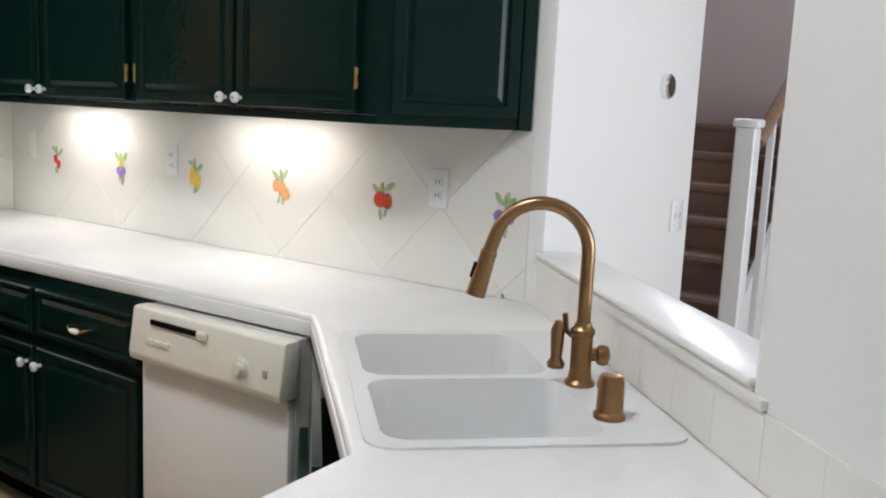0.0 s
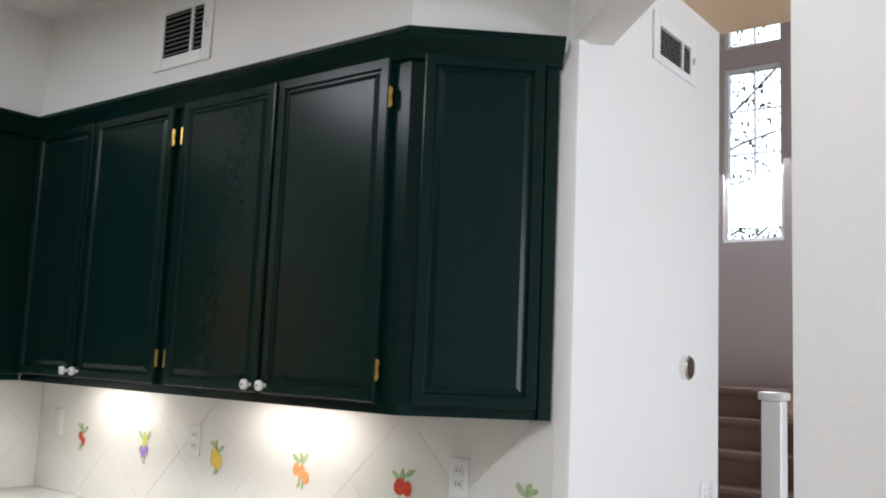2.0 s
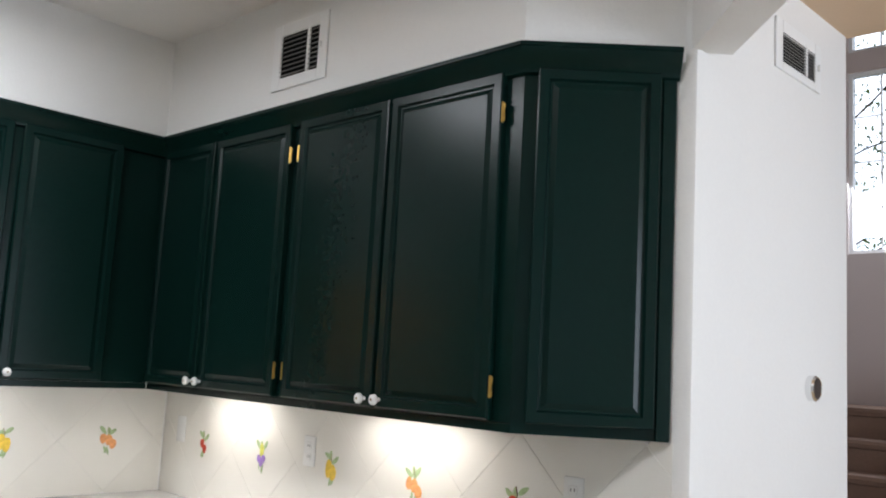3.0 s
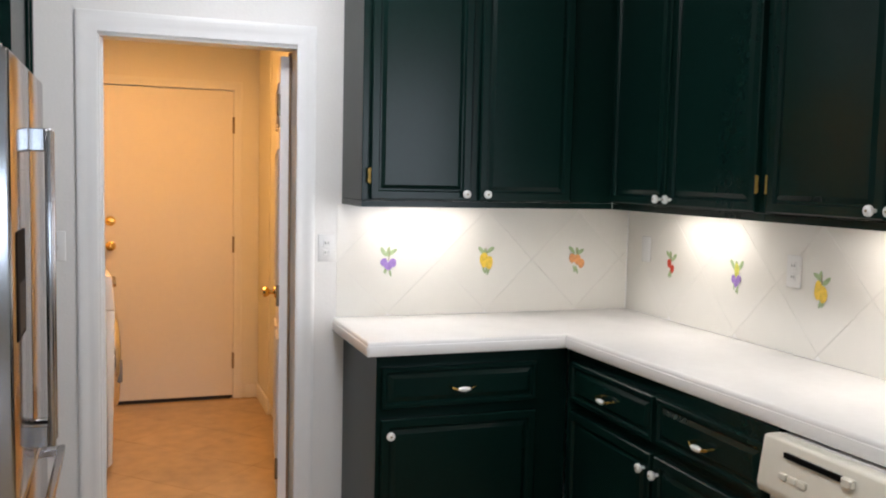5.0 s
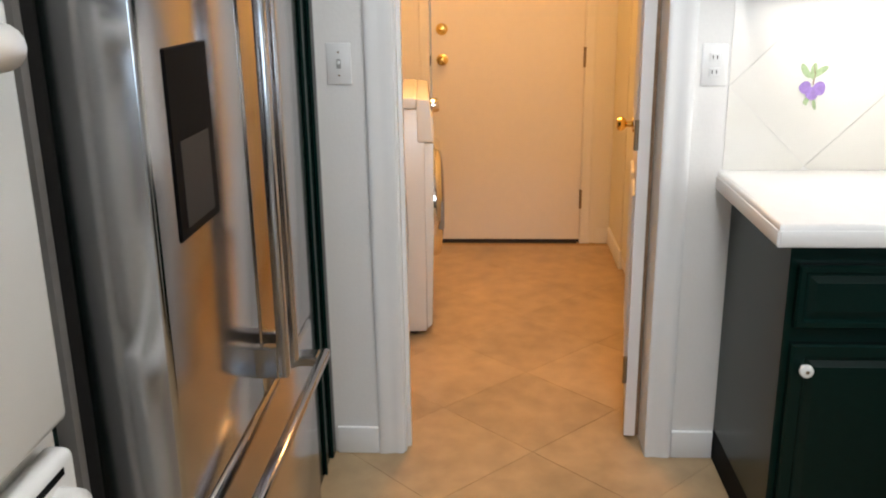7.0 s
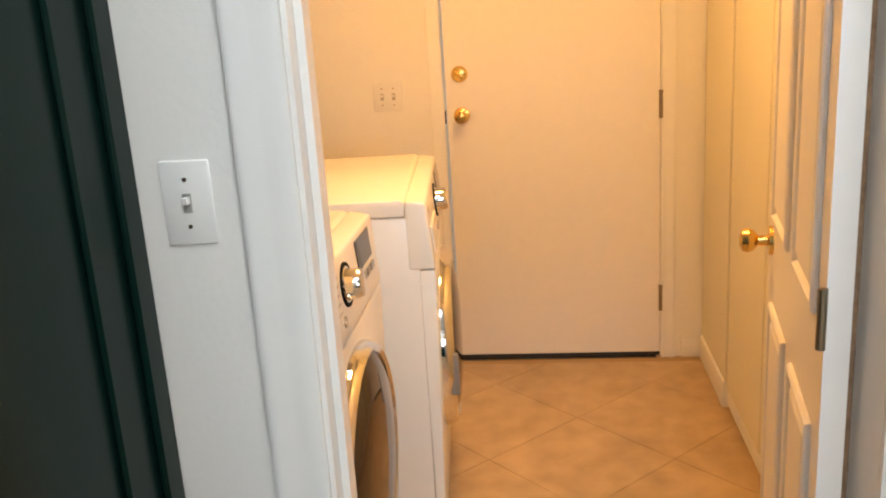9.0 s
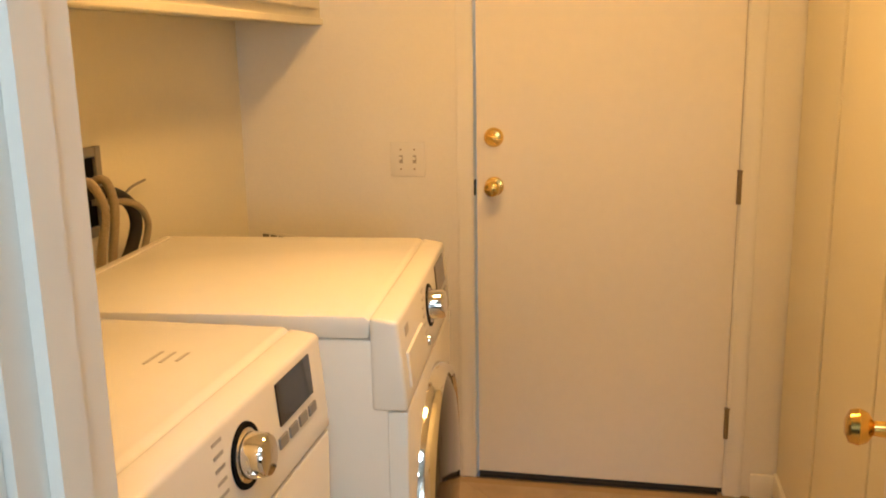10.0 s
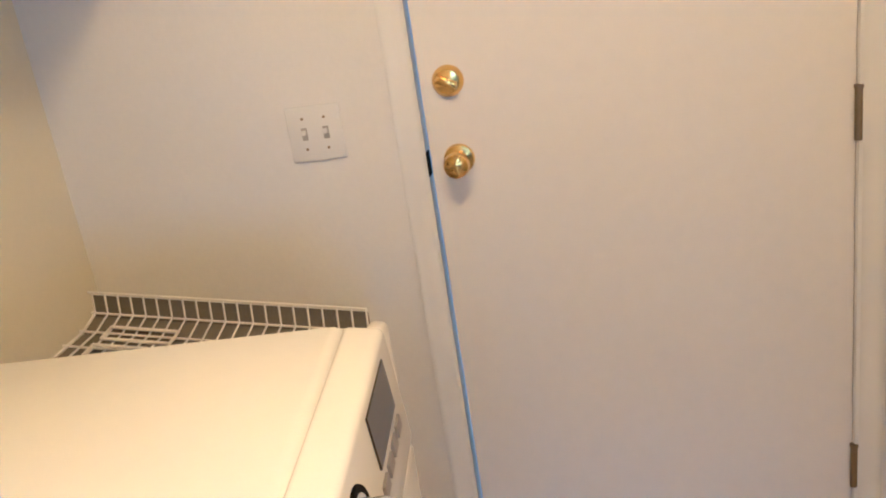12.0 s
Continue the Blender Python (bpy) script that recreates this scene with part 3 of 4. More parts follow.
oven = thing("wall_oven", pose(SX, 0.0, 0), "white double wall oven with grey window, closed", "oven")
part("body", boxed(-0.03, -0.55, 0.15, 0.78, 0.058, 1.615), "appliance", oven)
op = part("control_panel", sideways(prism([(0.055, 1.462), (0.106, 1.462), (0.098, 1.478), (0.09, 1.60), (0.075, 1.615), (0.055, 1.615)], -0.004, 0.765, bevel=0.005), Matrix(((0, 0, 1, 0), (1, 0, 0, 0), (0, 1, 0, 0), (0, 0, 0, 1)))), "appliance", oven, "white oven control panel")
part("display", boxed(0.24, 0.088, 1.525, 0.335, 0.0965, 1.565), "black", op)
for i in range(4):
    for j in range(3):
        part("key", boxed(0.07 + 0.035 * i, 0.089, 1.485 + 0.03 * j, 0.093 + 0.035 * i, 0.0975 - 0.002 * j, 1.500 + 0.03 * j), "print", op)
part("vent", boxed(0.0, 0.05, 1.439, 0.76, 0.064, 1.461), "black", oven)


def oven_door(z0, z1):
    d = part("oven_door", boxed(-0.004, 0.059, z0, 0.765, 0.098, z1, bevel=0.012, seg=3), "appliance", oven)
    loop = ring(0.332, (z0 + z1) / 2 - 0.01, 0.365, (z1 - z0) * 0.47, 0.04)
    part("window", sideways(prism(loop, 0.0, 0.003), Matrix(((1, 0, 0, 0), (0, 0, 1, 0.0965), (0, 1, 0, 0), (0, 0, 0, 1)))), "oven_glass", d, "grey mirrored oven window")
    pts = [(0.05, 0.09, z1 - 0.055), (0.055, 0.118, z1 - 0.052), (0.085, 0.132, z1 - 0.05), (0.15, 0.138, z1 - 0.05), (0.61, 0.138, z1 - 0.05), (0.68, 0.132, z1 - 0.05), (0.71, 0.118, z1 - 0.052), (0.715, 0.09, z1 - 0.055)]
    h = tube(pts, 0.024, 16)
    part("handle", h, "appliance", d, "rounded white handle")
    part("slot", boxed(0.03, 0.094, z1 - 0.022, 0.735, 0.0992, z1 - 0.013), "black", d)


oven_door(0.940, 1.437)
oven_door(0.20, 0.905)

# ---------- refrigerator ----------
fr = thing("refrigerator", pose(-4.99, 0.034, 0), "stainless steel french-door refrigerator with black dispenser", "refrigerator")
part("body", boxed(0.0, -0.63, 0.02, 0.86, 0.012, 1.77, bevel=0.006), "grey", fr)
part("gasket", boxed(0.006, 0.013, 0.05, 0.854, 0.029, 1.76), "rubber", fr)
for x0, x1, hx in ((0.0, 0.426, 0.395), (0.434, 0.86, 0.468)):
    d = part("door", boxed(x0, 0.03, 0.70, x1, 0.153, 1.78, bevel=0.008, seg=3), "steel", fr)
    h = part("handle", boxed(hx - 0.011, 0.192, 0.76, hx + 0.011, 0.212, 1.62, bevel=0.005, seg=2), "steel", d, "long steel handle")
    for hz in (0.79, 1.59):
        part("bracket", boxed(hx - 0.012, 0.15, hz - 0.03, hx + 0.012, 0.194, hz + 0.03, bevel=0.003), "steel", h)
    part("hinge_cap", boxed(x0 + 0.02 if x0 < 0.2 else x1 - 0.10, 0.04, 1.782, x0 + 0.10 if x0 < 0.2 else x1 - 0.02, 0.13, 1.80, bevel=0.004), "grey", d)
    if x0 > 0.2:
        dp = part("dispenser", boxed(0.612, 0.149, 1.105, 0.786, 0.1565, 1.365, bevel=0.002), "black", d, "black water dispenser")
        part("recess", boxed(0.640, 0.1568, 1.12, 0.76, 0.158, 1.24), "rubber", dp)
dr = part("freezer_drawer", boxed(0.0, 0.03, 0.06, 0.86, 0.153, 0.692, bevel=0.008, seg=3), "steel", fr)
h = part("handle", boxed(0.09, 0.19, 0.632, 0.77, 0.212, 0.654, bevel=0.005, seg=2), "steel", dr, "long steel handle")
for hx in (0.12, 0.74):
    part("bracket", boxed(hx - 0.025, 0.15, 0.632, hx + 0.025, 0.192, 0.654, bevel=0.003), "steel", h)

filler = thing("end_panel", pose(-5.585, 0.0, 0), "dark green tall panel between refrigerator and wall", "panel")
part("panel", boxed(0.0, -0.6, 0.0, 0.588, 0.10, 2.44), "green", filler)
part("moulding", boxed(0.13, 0.0995, 0.0, 0.150, 0.110, 2.44, bevel=0.004), "green", filler)
part("moulding", boxed(0.0, 0.0995, 0.0, 0.05, 0.112, 2.44, bevel=0.004), "green", filler)

# ---------- doorway trim and doors ----------


def casing(name, label, x_face, sign, y0, y1, top, w=0.085, t=0.016):
    bm = bmesh.new()
    prof = [(0.0, 0.0), (0.0, t * 0.55), (w * 0.12, t * 0.8), (w * 0.3, t * 0.62), (w * 0.55, t * 0.75), (w * 0.75, t), (w * 0.92, t), (w, t * 0.8), (w, 0.0)]
    path = [(y0, 0.0), (y0, top), (y1, top), (y1, 0.0)]
    offs = [(-1, 0), (-1, 1), (1, 1), (1, 0)]
    rings = [[bm.verts.new((x_face + sign * d, y + oy * o, z + oz * o)) for o, d in prof] for (y, z), (oy, oz) in zip(path, offs)]
    n = len(prof)
    for a, b in zip(rings, rings[1:]):
        for k in range(n):
            bm.faces.new((a[k], a[(k + 1) % n], b[(k + 1) % n], b[k]))
    bm.faces.new(rings[0])
    bm.faces.new(rings[-1][::-1])
    bmesh.ops.recalc_face_normals(bm, faces=bm.faces)
    return structure(name, bm, "trim", label, "trim", True)


casing("trim_doorway", "white moulded casing round the laundry doorway", WEST - 0.003, 1, 0.331, 1.088, 2.035, w=0.078)
casing("trim_doorway_laundry", "white casing on the laundry side of the doorway", -5.711, -1, 0.331, 1.094, 2.035, w=0.078)
solid("trim_jamb", "trim", "white door jamb of the laundry doorway", "trim", (-5.709, 0.3205, 0, -5.592, 0.338, 2.022), (-5.709, 1.088, 0, -5.592, 1.1055, 2.022), (-5.709, 0.3205, 2.022, -5.592, 1.1055, 2.0395), (-5.66, 0.3385, 0, -5.625, 0.35, 2.02))


def baseboard(name, *boxes):
    return solid(name, "trim", "white baseboard along the wall", "baseboard", *boxes, bevel=0.004)


baseboard("baseboard_kitchen", (WEST - 0.003, 1.168, 0, WEST + 0.012, 1.294, 0.09), (WEST - 0.003, 0.12, 0, WEST + 0.012, 0.252, 0.09))
baseboard("baseboard_laundry", (BACK + 0.001, 1.185, 0, BACK + 0.014, 1.298, 0.085), (-7.935, 1.256, 0, -7.467, 1.299, 0.1), (-6.345, 1.285, 0.002, -5.73, 1.299, 0.09))

# dark strip that paints the shade between the open door and its jamb
structure("trim_gap_shade", boxed(-5.728, 1.0765, 0.01, -5.7095, 1.093, 2.02), "stem_paint", "dark brown strip standing in for the shaded gap beside the hinges", "trim")

# open panel door into the laundry; local x runs from the hinge to the free edge
ld = thing("door_laundry", pose(-5.690, 1.038, 0, 0, 0, 180 - 8), "white six-panel door standing open into the laundry", "door")
W, H, T = 0.745, 2.0, 0.035
bm = bmesh.new()
box(bm, 0, -T, 0.015, W, 0, H)
leaf_part = part("leaf", bm, "white_door", ld, smooth=False)
for face in (0, 1):
    for cx in (0.19, 0.525):
        for z0, z1 in ((0.22, 0.80), (0.98, 1.62), (1.72, 1.90)):
            pb = panel_door(0.24, z1 - z0, 0.008, 0.03)
            mm = Matrix.Translation((cx - 0.12, -T + 0.002, z0)) if face == 0 else pose(0, 0, 0, 0, 0, 180) @ Matrix.Translation((-cx - 0.12, 0.002, z0))
            part("panel", sideways(pb, mm), "white_door", leaf_part, smooth=False)
knobp = [(0.032, 0), (0.030, 0.008), (0.012, 0.012), (0.011, 0.03), (0.022, 0.038), (0.027, 0.05), (0.024, 0.062), (0.012, 0.068)]
part("door_knob", lathe(knobp, Matrix.Translation((W - 0.06, 0.0, 0.925)) @ pose(0, 0, 0, -90)), "brass", ld, "polished brass knob")
part("door_knob", lathe(knobp, Matrix.Translation((W - 0.06, -T, 0.925)) @ pose(0, 0, 0, 90)), "brass", ld, "polished brass knob")
for hz in (0.25, 1.0, 1.8):
    part("hinge", rodded((-0.008, 0.006, hz - 0.045), (-0.008, 0.006, hz + 0.045), 0.007, seg=10), "hinge", ld, "dark metal hinge")

# closed back door
bd = thing("door_back", pose(BACK - 0.035, 0.2785, 0), "flat white exterior door with brass locks, closed", "door")
part("leaf", boxed(0, 0, 0.022, 0.035, 0.8205, 2.045, bevel=0.002), "white_door", bd)
part("sweep", boxed(-0.002, 0.0, 0.006, 0.030, 0.8205, 0.0215), "rubber", bd, "dark door sweep")
part("threshold", boxed(-0.08, -0.008, 0.0, 0.05, 0.805, 0.0055), "steel", bd)
ky = 0.058
part("door_knob", lathe(knobp, Matrix.Translation((0.035, ky, 1.03)) @ pose(0, 0, 0, 0, 90)), "brass", bd, "polished brass knob")
db = part("deadbolt", lathe([(0.032, 0), (0.031, 0.008), (0.024, 0.016), (0.010, 0.018)], Matrix.Translation((0.035, ky - 0.001, 1.19)) @ pose(0, 0, 0, 0, 90)), "brass", bd, "polished brass deadbolt")
part("thumb_turn", sideways(boxed(-0.004, -0.022, -0.007, 0.016, 0.022, 0.007, bevel=0.004, seg=2), Matrix.Translation((0.05, ky - 0.001, 1.19)) @ pose(0, 0, 0, -25)), "brass", db)
for hz in (0.255, 1.035, 1.82):
    hb = bmesh.new()
    rod(hb, (0.042, 0.822, hz - 0.05), (0.042, 0.822, hz + 0.05), 0.0075, seg=12)
    rod(hb, (0.042, 0.822, hz + 0.05), (0.042, 0.822, hz + 0.056), 0.009, seg=12)
    part("hinge", hb, "hinge", bd, "worn metal hinge")
solid("trim_back_jamb", "trim", "white jamb of the laundry back door", "trim", (BACK - 0.119, 0.2662, 0, BACK + 0.001, 0.2695, 2.0595), (BACK - 0.119, 1.1005, 0, BACK + 0.001, 1.1069, 2.0595), (BACK - 0.119, 0.267, 2.052, BACK + 0.001, 1.106, 2.0595))
part("strike", boxed(0.01, -0.009, 1.0, 0.04, -0.006, 1.05), "black", bd, "dark strike plate")
casing("trim_back_door", "white casing round the laundry back door", BACK, 1, 0.270, 1.102, 2.052, w=0.055, t=0.012)

# tall closet doors on the right laundry wall
cl = thing("closet", pose(-7.455, 1.298, 0), "tall cream laundry closet with flat closed doors", "closet", "")
part("frame", boxed(0.03, -0.012, 0.0, 1.1, 0.0, 2.43), "laundry_wall", cl)
part("side_panel", boxed(-0.478, -0.034, 0.101, -0.012, 0.0, 2.43, bevel=0.002), "laundry_wall", cl)
for k in range(2):
    part("door", boxed(0.010 + k * 0.49, -0.032, 0.085, 0.486 + k * 0.49, -0.013, 2.40, bevel=0.003), "laundry_wall", cl)
part("plinth", boxed(0.006, -0.028, 0.022, 1.1, -0.0125, 0.080, bevel=0.003), "trim", cl)

# ---------- laundry machines ----------
SWAP = Matrix(((0, 0, 1, 0), (1, 0, 0, 0), (0, 1, 0, 0), (0, 0, 0, 1)))


def machine(name, x0, w, yf, yb, top, label, category, turn=0.0):
    c = thing(name, pose(x0, yf, 0, 0, 0, turn), label, category, "laundry machines")
    b = yb - yf
    part("cabinet", sideways(prism([(b, 0.02), (-0.035, 0.02), (-0.03, top - 0.045), (b, top - 0.045)], 0.0, w, bevel=0.008), SWAP), "appliance", c)
    part("top", sideways(prism([(b - 0.005, top - 0.043), (-0.062, top - 0.043), (-0.058, top - 0.008), (-0.070, top), (b - 0.005, top)], -0.003, w + 0.003, bevel=0.006), SWAP), "appliance", c)
    part("rear_strip", boxed(0.02, b + 0.02, top + 0.0005, w - 0.02, b + 0.028, top + 0.003), "appliance", c)
    face = part("front", sideways(prism([(-0.034, 0.03), (-0.012, 0.05), (0.0, 0.45), (0.006, top - 0.182), (-0.034, top - 0.182)], 0.004, w - 0.004, bevel=0.006), SWAP), "appliance", c)
    panel = part("control_panel", sideways(prism([(-0.060, top - 0.179), (0.006, top - 0.179), (0.004, top - 0.145), (-0.008, top - 0.010), (-0.060, top - 0.002)], -0.004, w + 0.004, bevel=0.008, seg=3), SWAP), "appliance", c, "white sloping control panel")
    tilt = math.degrees(math.atan2(0.012, 0.135))
    # on the panel: x from the viewer's left, y down the slope, z outwards
    P = Matrix.Translation((w, -0.0022, top - 0.080)) @ pose(0, 0, 0, -90 + tilt) @ Matrix.Diagonal((-1, 1, 1, 1))
    kn = part("dial", lathe([(0.038, 0), (0.038, 0.004), (0.033, 0.005), (0.031, 0.03), (0.028, 0.036), (0.010, 0.038)], P @ Matrix.Translation((w * 0.52, 0.0, 0)), 32), "chrome", panel, "chrome program dial")
    part("dial_ring", lathe([(0.047, 0.0), (0.046, 0.004), (0.0385, 0.004)], P @ Matrix.Translation((w * 0.52, 0.0, 0)), 32), "black", kn)
    part("display", sideways(boxed(w * 0.70, -0.055, -0.001, w * 0.91, 0.012, 0.003), P), "dark_glass", panel, "dark display window")
    for k in range(4):
        part("button", sideways(boxed(w * 0.68 + k * 0.043, 0.026, -0.001, w * 0.68 + k * 0.043 + 0.032, 0.044, 0.004, bevel=0.001), P), "grey", panel)
    for k in range(6):
        part("print_mark", sideways(boxed(w * 0.39, -0.055 + 0.018 * k, -0.001, w * 0.43, -0.050 + 0.018 * k, 0.0012), P), "print", panel)
    part("emblem", sideways(boxed(0.05, -0.045, -0.001, 0.085, -0.027, 0.0014), P), "print", panel)
    part("power_button", lathe([(0.012, 0), (0.011, 0.004), (0.004, 0.005)], P @ Matrix.Translation((w * 0.44, 0.062, 0)), 18), "chrome", panel)
    part("detergent_drawer", sideways(boxed(0.04, 0.0, -0.001, w * 0.33, 0.070, 0.005, bevel=0.002), P), "appliance", panel)
    D = Matrix.Translation((w / 2, 0.0, 0.525)) @ pose(0, 0, 0, -90)
    dd = part("door_ring", lathe([(0.262, -0.01), (0.262, 0.014), (0.254, 0.030), (0.244, 0.036), (0.236, 0.030), (0.235, 0.0)], D, 56), "chrome", face, "chrome ring of the round door")
    part("door_glass", lathe([(0.238, 0.005), (0.236, 0.026), (0.20, 0.040), (0.12, 0.050), (0.02, 0.053)], D, 56), "dark_glass", face, "dark glass porthole door")
    part("door_handle", boxed(w / 2 + 0.232, 0.02, 0.44, w / 2 + 0.250, 0.046, 0.56, bevel=0.006, seg=2), "grey", face)
    for fx in (0.06, w - 0.06):
        for fy in (b + 0.06, -0.09):
            part("foot", rodded((fx, fy, 0), (fx, fy, 0.022), 0.022, seg=14), "rubber", c)
    return c


machine("washing_machine", -6.485, 0.685, 0.246, -0.45, 1.0, "white front-loading washing machine with chrome porthole", "washing machine")
machine("dryer", -7.236, 0.682, 0.317, -0.42, 1.005, "white front-loading dryer with dark porthole beside the washer", "dryer", 4.5)

wt = thing("sticker", pose(-6.33, 0.03, 1.0005), "worn grey sticker marks on the washer top", "sticker")
for k in range(3):
    part("print_line", boxed(0.0, 0.022 * k, 0.0, 0.06 - 0.01 * k, 0.022 * k + 0.006, 0.0006), "print", wt)

# laundry wall cabinet
lc = thing("laundry_cabinet", pose(BACK + 0.003, -0.527, 0), "cream wall cabinet above the laundry machines", "cabinet")
part("body", boxed(0, 0, 1.575, 2.2, 0.295, 2.42), "laundry_wall", lc)
part("light_rail", boxed(0, 0.27, 1.553, 2.2, 0.305, 1.5745, bevel=0.003), "laundry_wall", lc)
for k in range(4):
    part("door", sideways(panel_door(0.52, 0.80, 0.018, 0.05), pose(0, 0, 0, 0, 0, 180) @ Matrix.Translation((-0.595 - 0.532 * k, -0.296, 1.60))), "laundry_wall", lc, smooth=False)

# switches, outlets, thermostat, grilles


def plate(name, m, gangs, label, category, toggles=True, slots=False):
    """A wall plate facing local -y."""
    w = 0.07 + 0.046 * (gangs - 1)
    c = thing(name, m, label, category)
    pl = part("plate", boxed(-w / 2, -0.006, -0.0575, w / 2, 0, 0.0575, bevel=0.003, seg=2), "knob", c)
    for g in range(gangs):
        gx = (g - (gangs - 1) / 2) * 0.046
        if toggles:
            part("slot", boxed(gx - 0.006, -0.0068, -0.013, gx + 0.006, -0.0058, 0.013), "print", pl)
            part("toggle", sideways(boxed(gx - 0.004, -0.016, -0.005, gx + 0.004, -0.005, 0.005, bevel=0.001), pose(0, 0, 0.004)), "knob", pl)
            for sz in (-0.032, 0.032):
                part("screw", rodded((gx, -0.0075, sz), (gx, -0.0055, sz), 0.003, seg=10), "hinge", pl)
        if slots:
            for oz in (-0.02, 0.02):
                o = part("socket", boxed(gx - 0.015, -0.0085, oz - 0.013, gx + 0.015, -0.0058, oz + 0.013, bevel=0.002), "knob", pl)
                for sx in (-0.006, 0.006):
                    part("slit", boxed(gx + sx - 0.0012, -0.0092, oz - 0.004, gx + sx + 0.0012, -0.0084, oz + 0.006), "black", o)
    return c


plate("light_switch", pose(WEST - 0.003, 0.178, 1.222, 0, 0, 90), 1, "white toggle light switch beside the laundry doorway", "light switch")
plate("light_switch", pose(BACK + 0.0005, 0.05, 1.118, 0, 0, 90), 2, "white double toggle switch beside the back door", "light switch")
plate("outlet", pose(-3.235, NORTH - 0.002, 1.21), 1, "white double outlet on the tiled wall", "outlet", False, True)
plate("outlet", pose(-4.468, NORTH - 0.002, 1.21), 1, "white double outlet on the tiled wall", "outlet", False, True)
plate("outlet", pose(-5.42, NORTH - 0.002, 1.21), 1, "white blank plate near the tiled corner", "wall plate", False, False)
plate("outlet", pose(WEST - 0.003, 1.218, 1.21, 0, 0, 90), 1, "white outlet between doorway and cabinet", "outlet", False, True)
plate("light_switch", pose(-2.8715, 3.66, 1.10, 0, 0, 90), 2, "white double switch on the hall wall", "light switch")
th = thing("thermostat", pose(-2.8715, 3.45, 1.557), "round silver thermostat on the hall wall", "thermostat")
part("ring", lathe([(0.042, 0), (0.042, 0.02), (0.036, 0.026), (0.034, 0.024)], pose(0, 0, 0, 0, 90), 32), "chrome", th)
part("face", lathe([(0.034, 0.002), (0.034, 0.0245), (0.01, 0.0255)], pose(0, 0, 0, 0, 90), 32), "dark_glass", th)


def grille(m, w, h, label, e=0.045):
    """An air register facing local -y."""
    c = thing("air_vent", m, label, "vent", "air vents")
    bm = bmesh.new()
    for b in ((-w / 2, -h / 2, -w / 2 + 0.05, h / 2), (w / 2 - 0.05, -h / 2, w / 2, h / 2), (-w / 2 + 0.05, h / 2 - 0.045, w / 2 - 0.05, h / 2), (-w / 2 + 0.05, -h / 2, w / 2 - 0.05, -h / 2 + e)):
        box(bm, b[0], -0.008, b[1], b[2], 0, b[3], bevel=0.002)
    part("frame", bm, "trim", c)
    part("backing", boxed(-w / 2 + 0.05, -0.002, -h / 2 + e, w / 2 - 0.05, -0.0005, h / 2 - e), "black", c)
    part("divider", boxed(w * 0.14, -0.009, -h / 2 + e, w * 0.14 + 0.014, -0.002, h / 2 - e), "trim", c)
    n = 9
    for k in range(n):
        z = -h / 2 + e + 0.01 + (h - 2 * e - 0.02) * k / (n - 1)
        part("slat", sideways(boxed(-w / 2 + 0.052, -0.006, -0.0012, w / 2 - 0.052, 0.004, 0.0012), Matrix.Translation((0, -0.004, z)) @ pose(0, 0, 0, 40)), "grey", c)
    part("lever", boxed(w / 2 - 0.035, -0.02, -0.012, w / 2 - 0.027, -0.008, 0.012, bevel=0.002), "trim", c)


grille(pose(-4.31, 2.3595, 2.679), 0.326, 0.254, "white air vent on the bulkhead above the cabinets")
grille(pose(-2.8715, 3.34, 2.655, 0, 0, 90), 0.365, 0.17, "white air vent high on the hall wall", 0.03)

# ---------- painted fruit on the tiles ----------


def motif(m, kinds, seed, label):
    """Painted fruit, leaves and stem lying on a tile that faces local -y."""
    r = random.Random(seed)
    c = thing("fruit_motif", m, label, "tile painting", "painted fruit tiles")

    def blot(name, mat, x, z, rx, rz, turn, y):
        bm = bmesh.new()
        pts = []
        for k in range(20):
            a = 2 * math.pi * k / 20
            s = 1 + 0.05 * math.sin(3 * a + seed)
            pts.append((rx * s * math.cos(a), rz * s * math.sin(a)))
        bm = prism(pts, 0, 0.0006)
        part(name, sideways(bm, Matrix.Translation((x, -y, z)) @ pose(0, 0, 0, 0, turn) @ pose(0, 0, 0, 90)), mat, c)

    part("stem", tube([(0.0, -0.0008, 0.0), (0.004, -0.0008, 0.03), (-0.002, -0.0008, 0.055)], 0.0014, 6), "stem_paint", c)
    for k in range(3):
        blot("leaf", "leaf_paint", (k - 1) * 0.022 + r.uniform(-0.006, 0.006), 0.036 + r.uniform(-0.008, 0.012), 0.009, 0.023, (k - 1) * 48 + r.uniform(-18, 18), 0.0006 + 0.0002 * k)
    for k in range(3):
        blot("leaf", "leaf_paint", r.uniform(-0.014, 0.014), -0.045 + r.uniform(-0.008, 0.008), 0.005, 0.016, r.uniform(-35, 35), 0.0006 + 0.0002 * k)
    for k, (mat, x, z, rx, rz) in enumerate(kinds):
        blot("fruit", mat, x, z, rx, rz, 0, 0.0014 + 0.0003 * k)


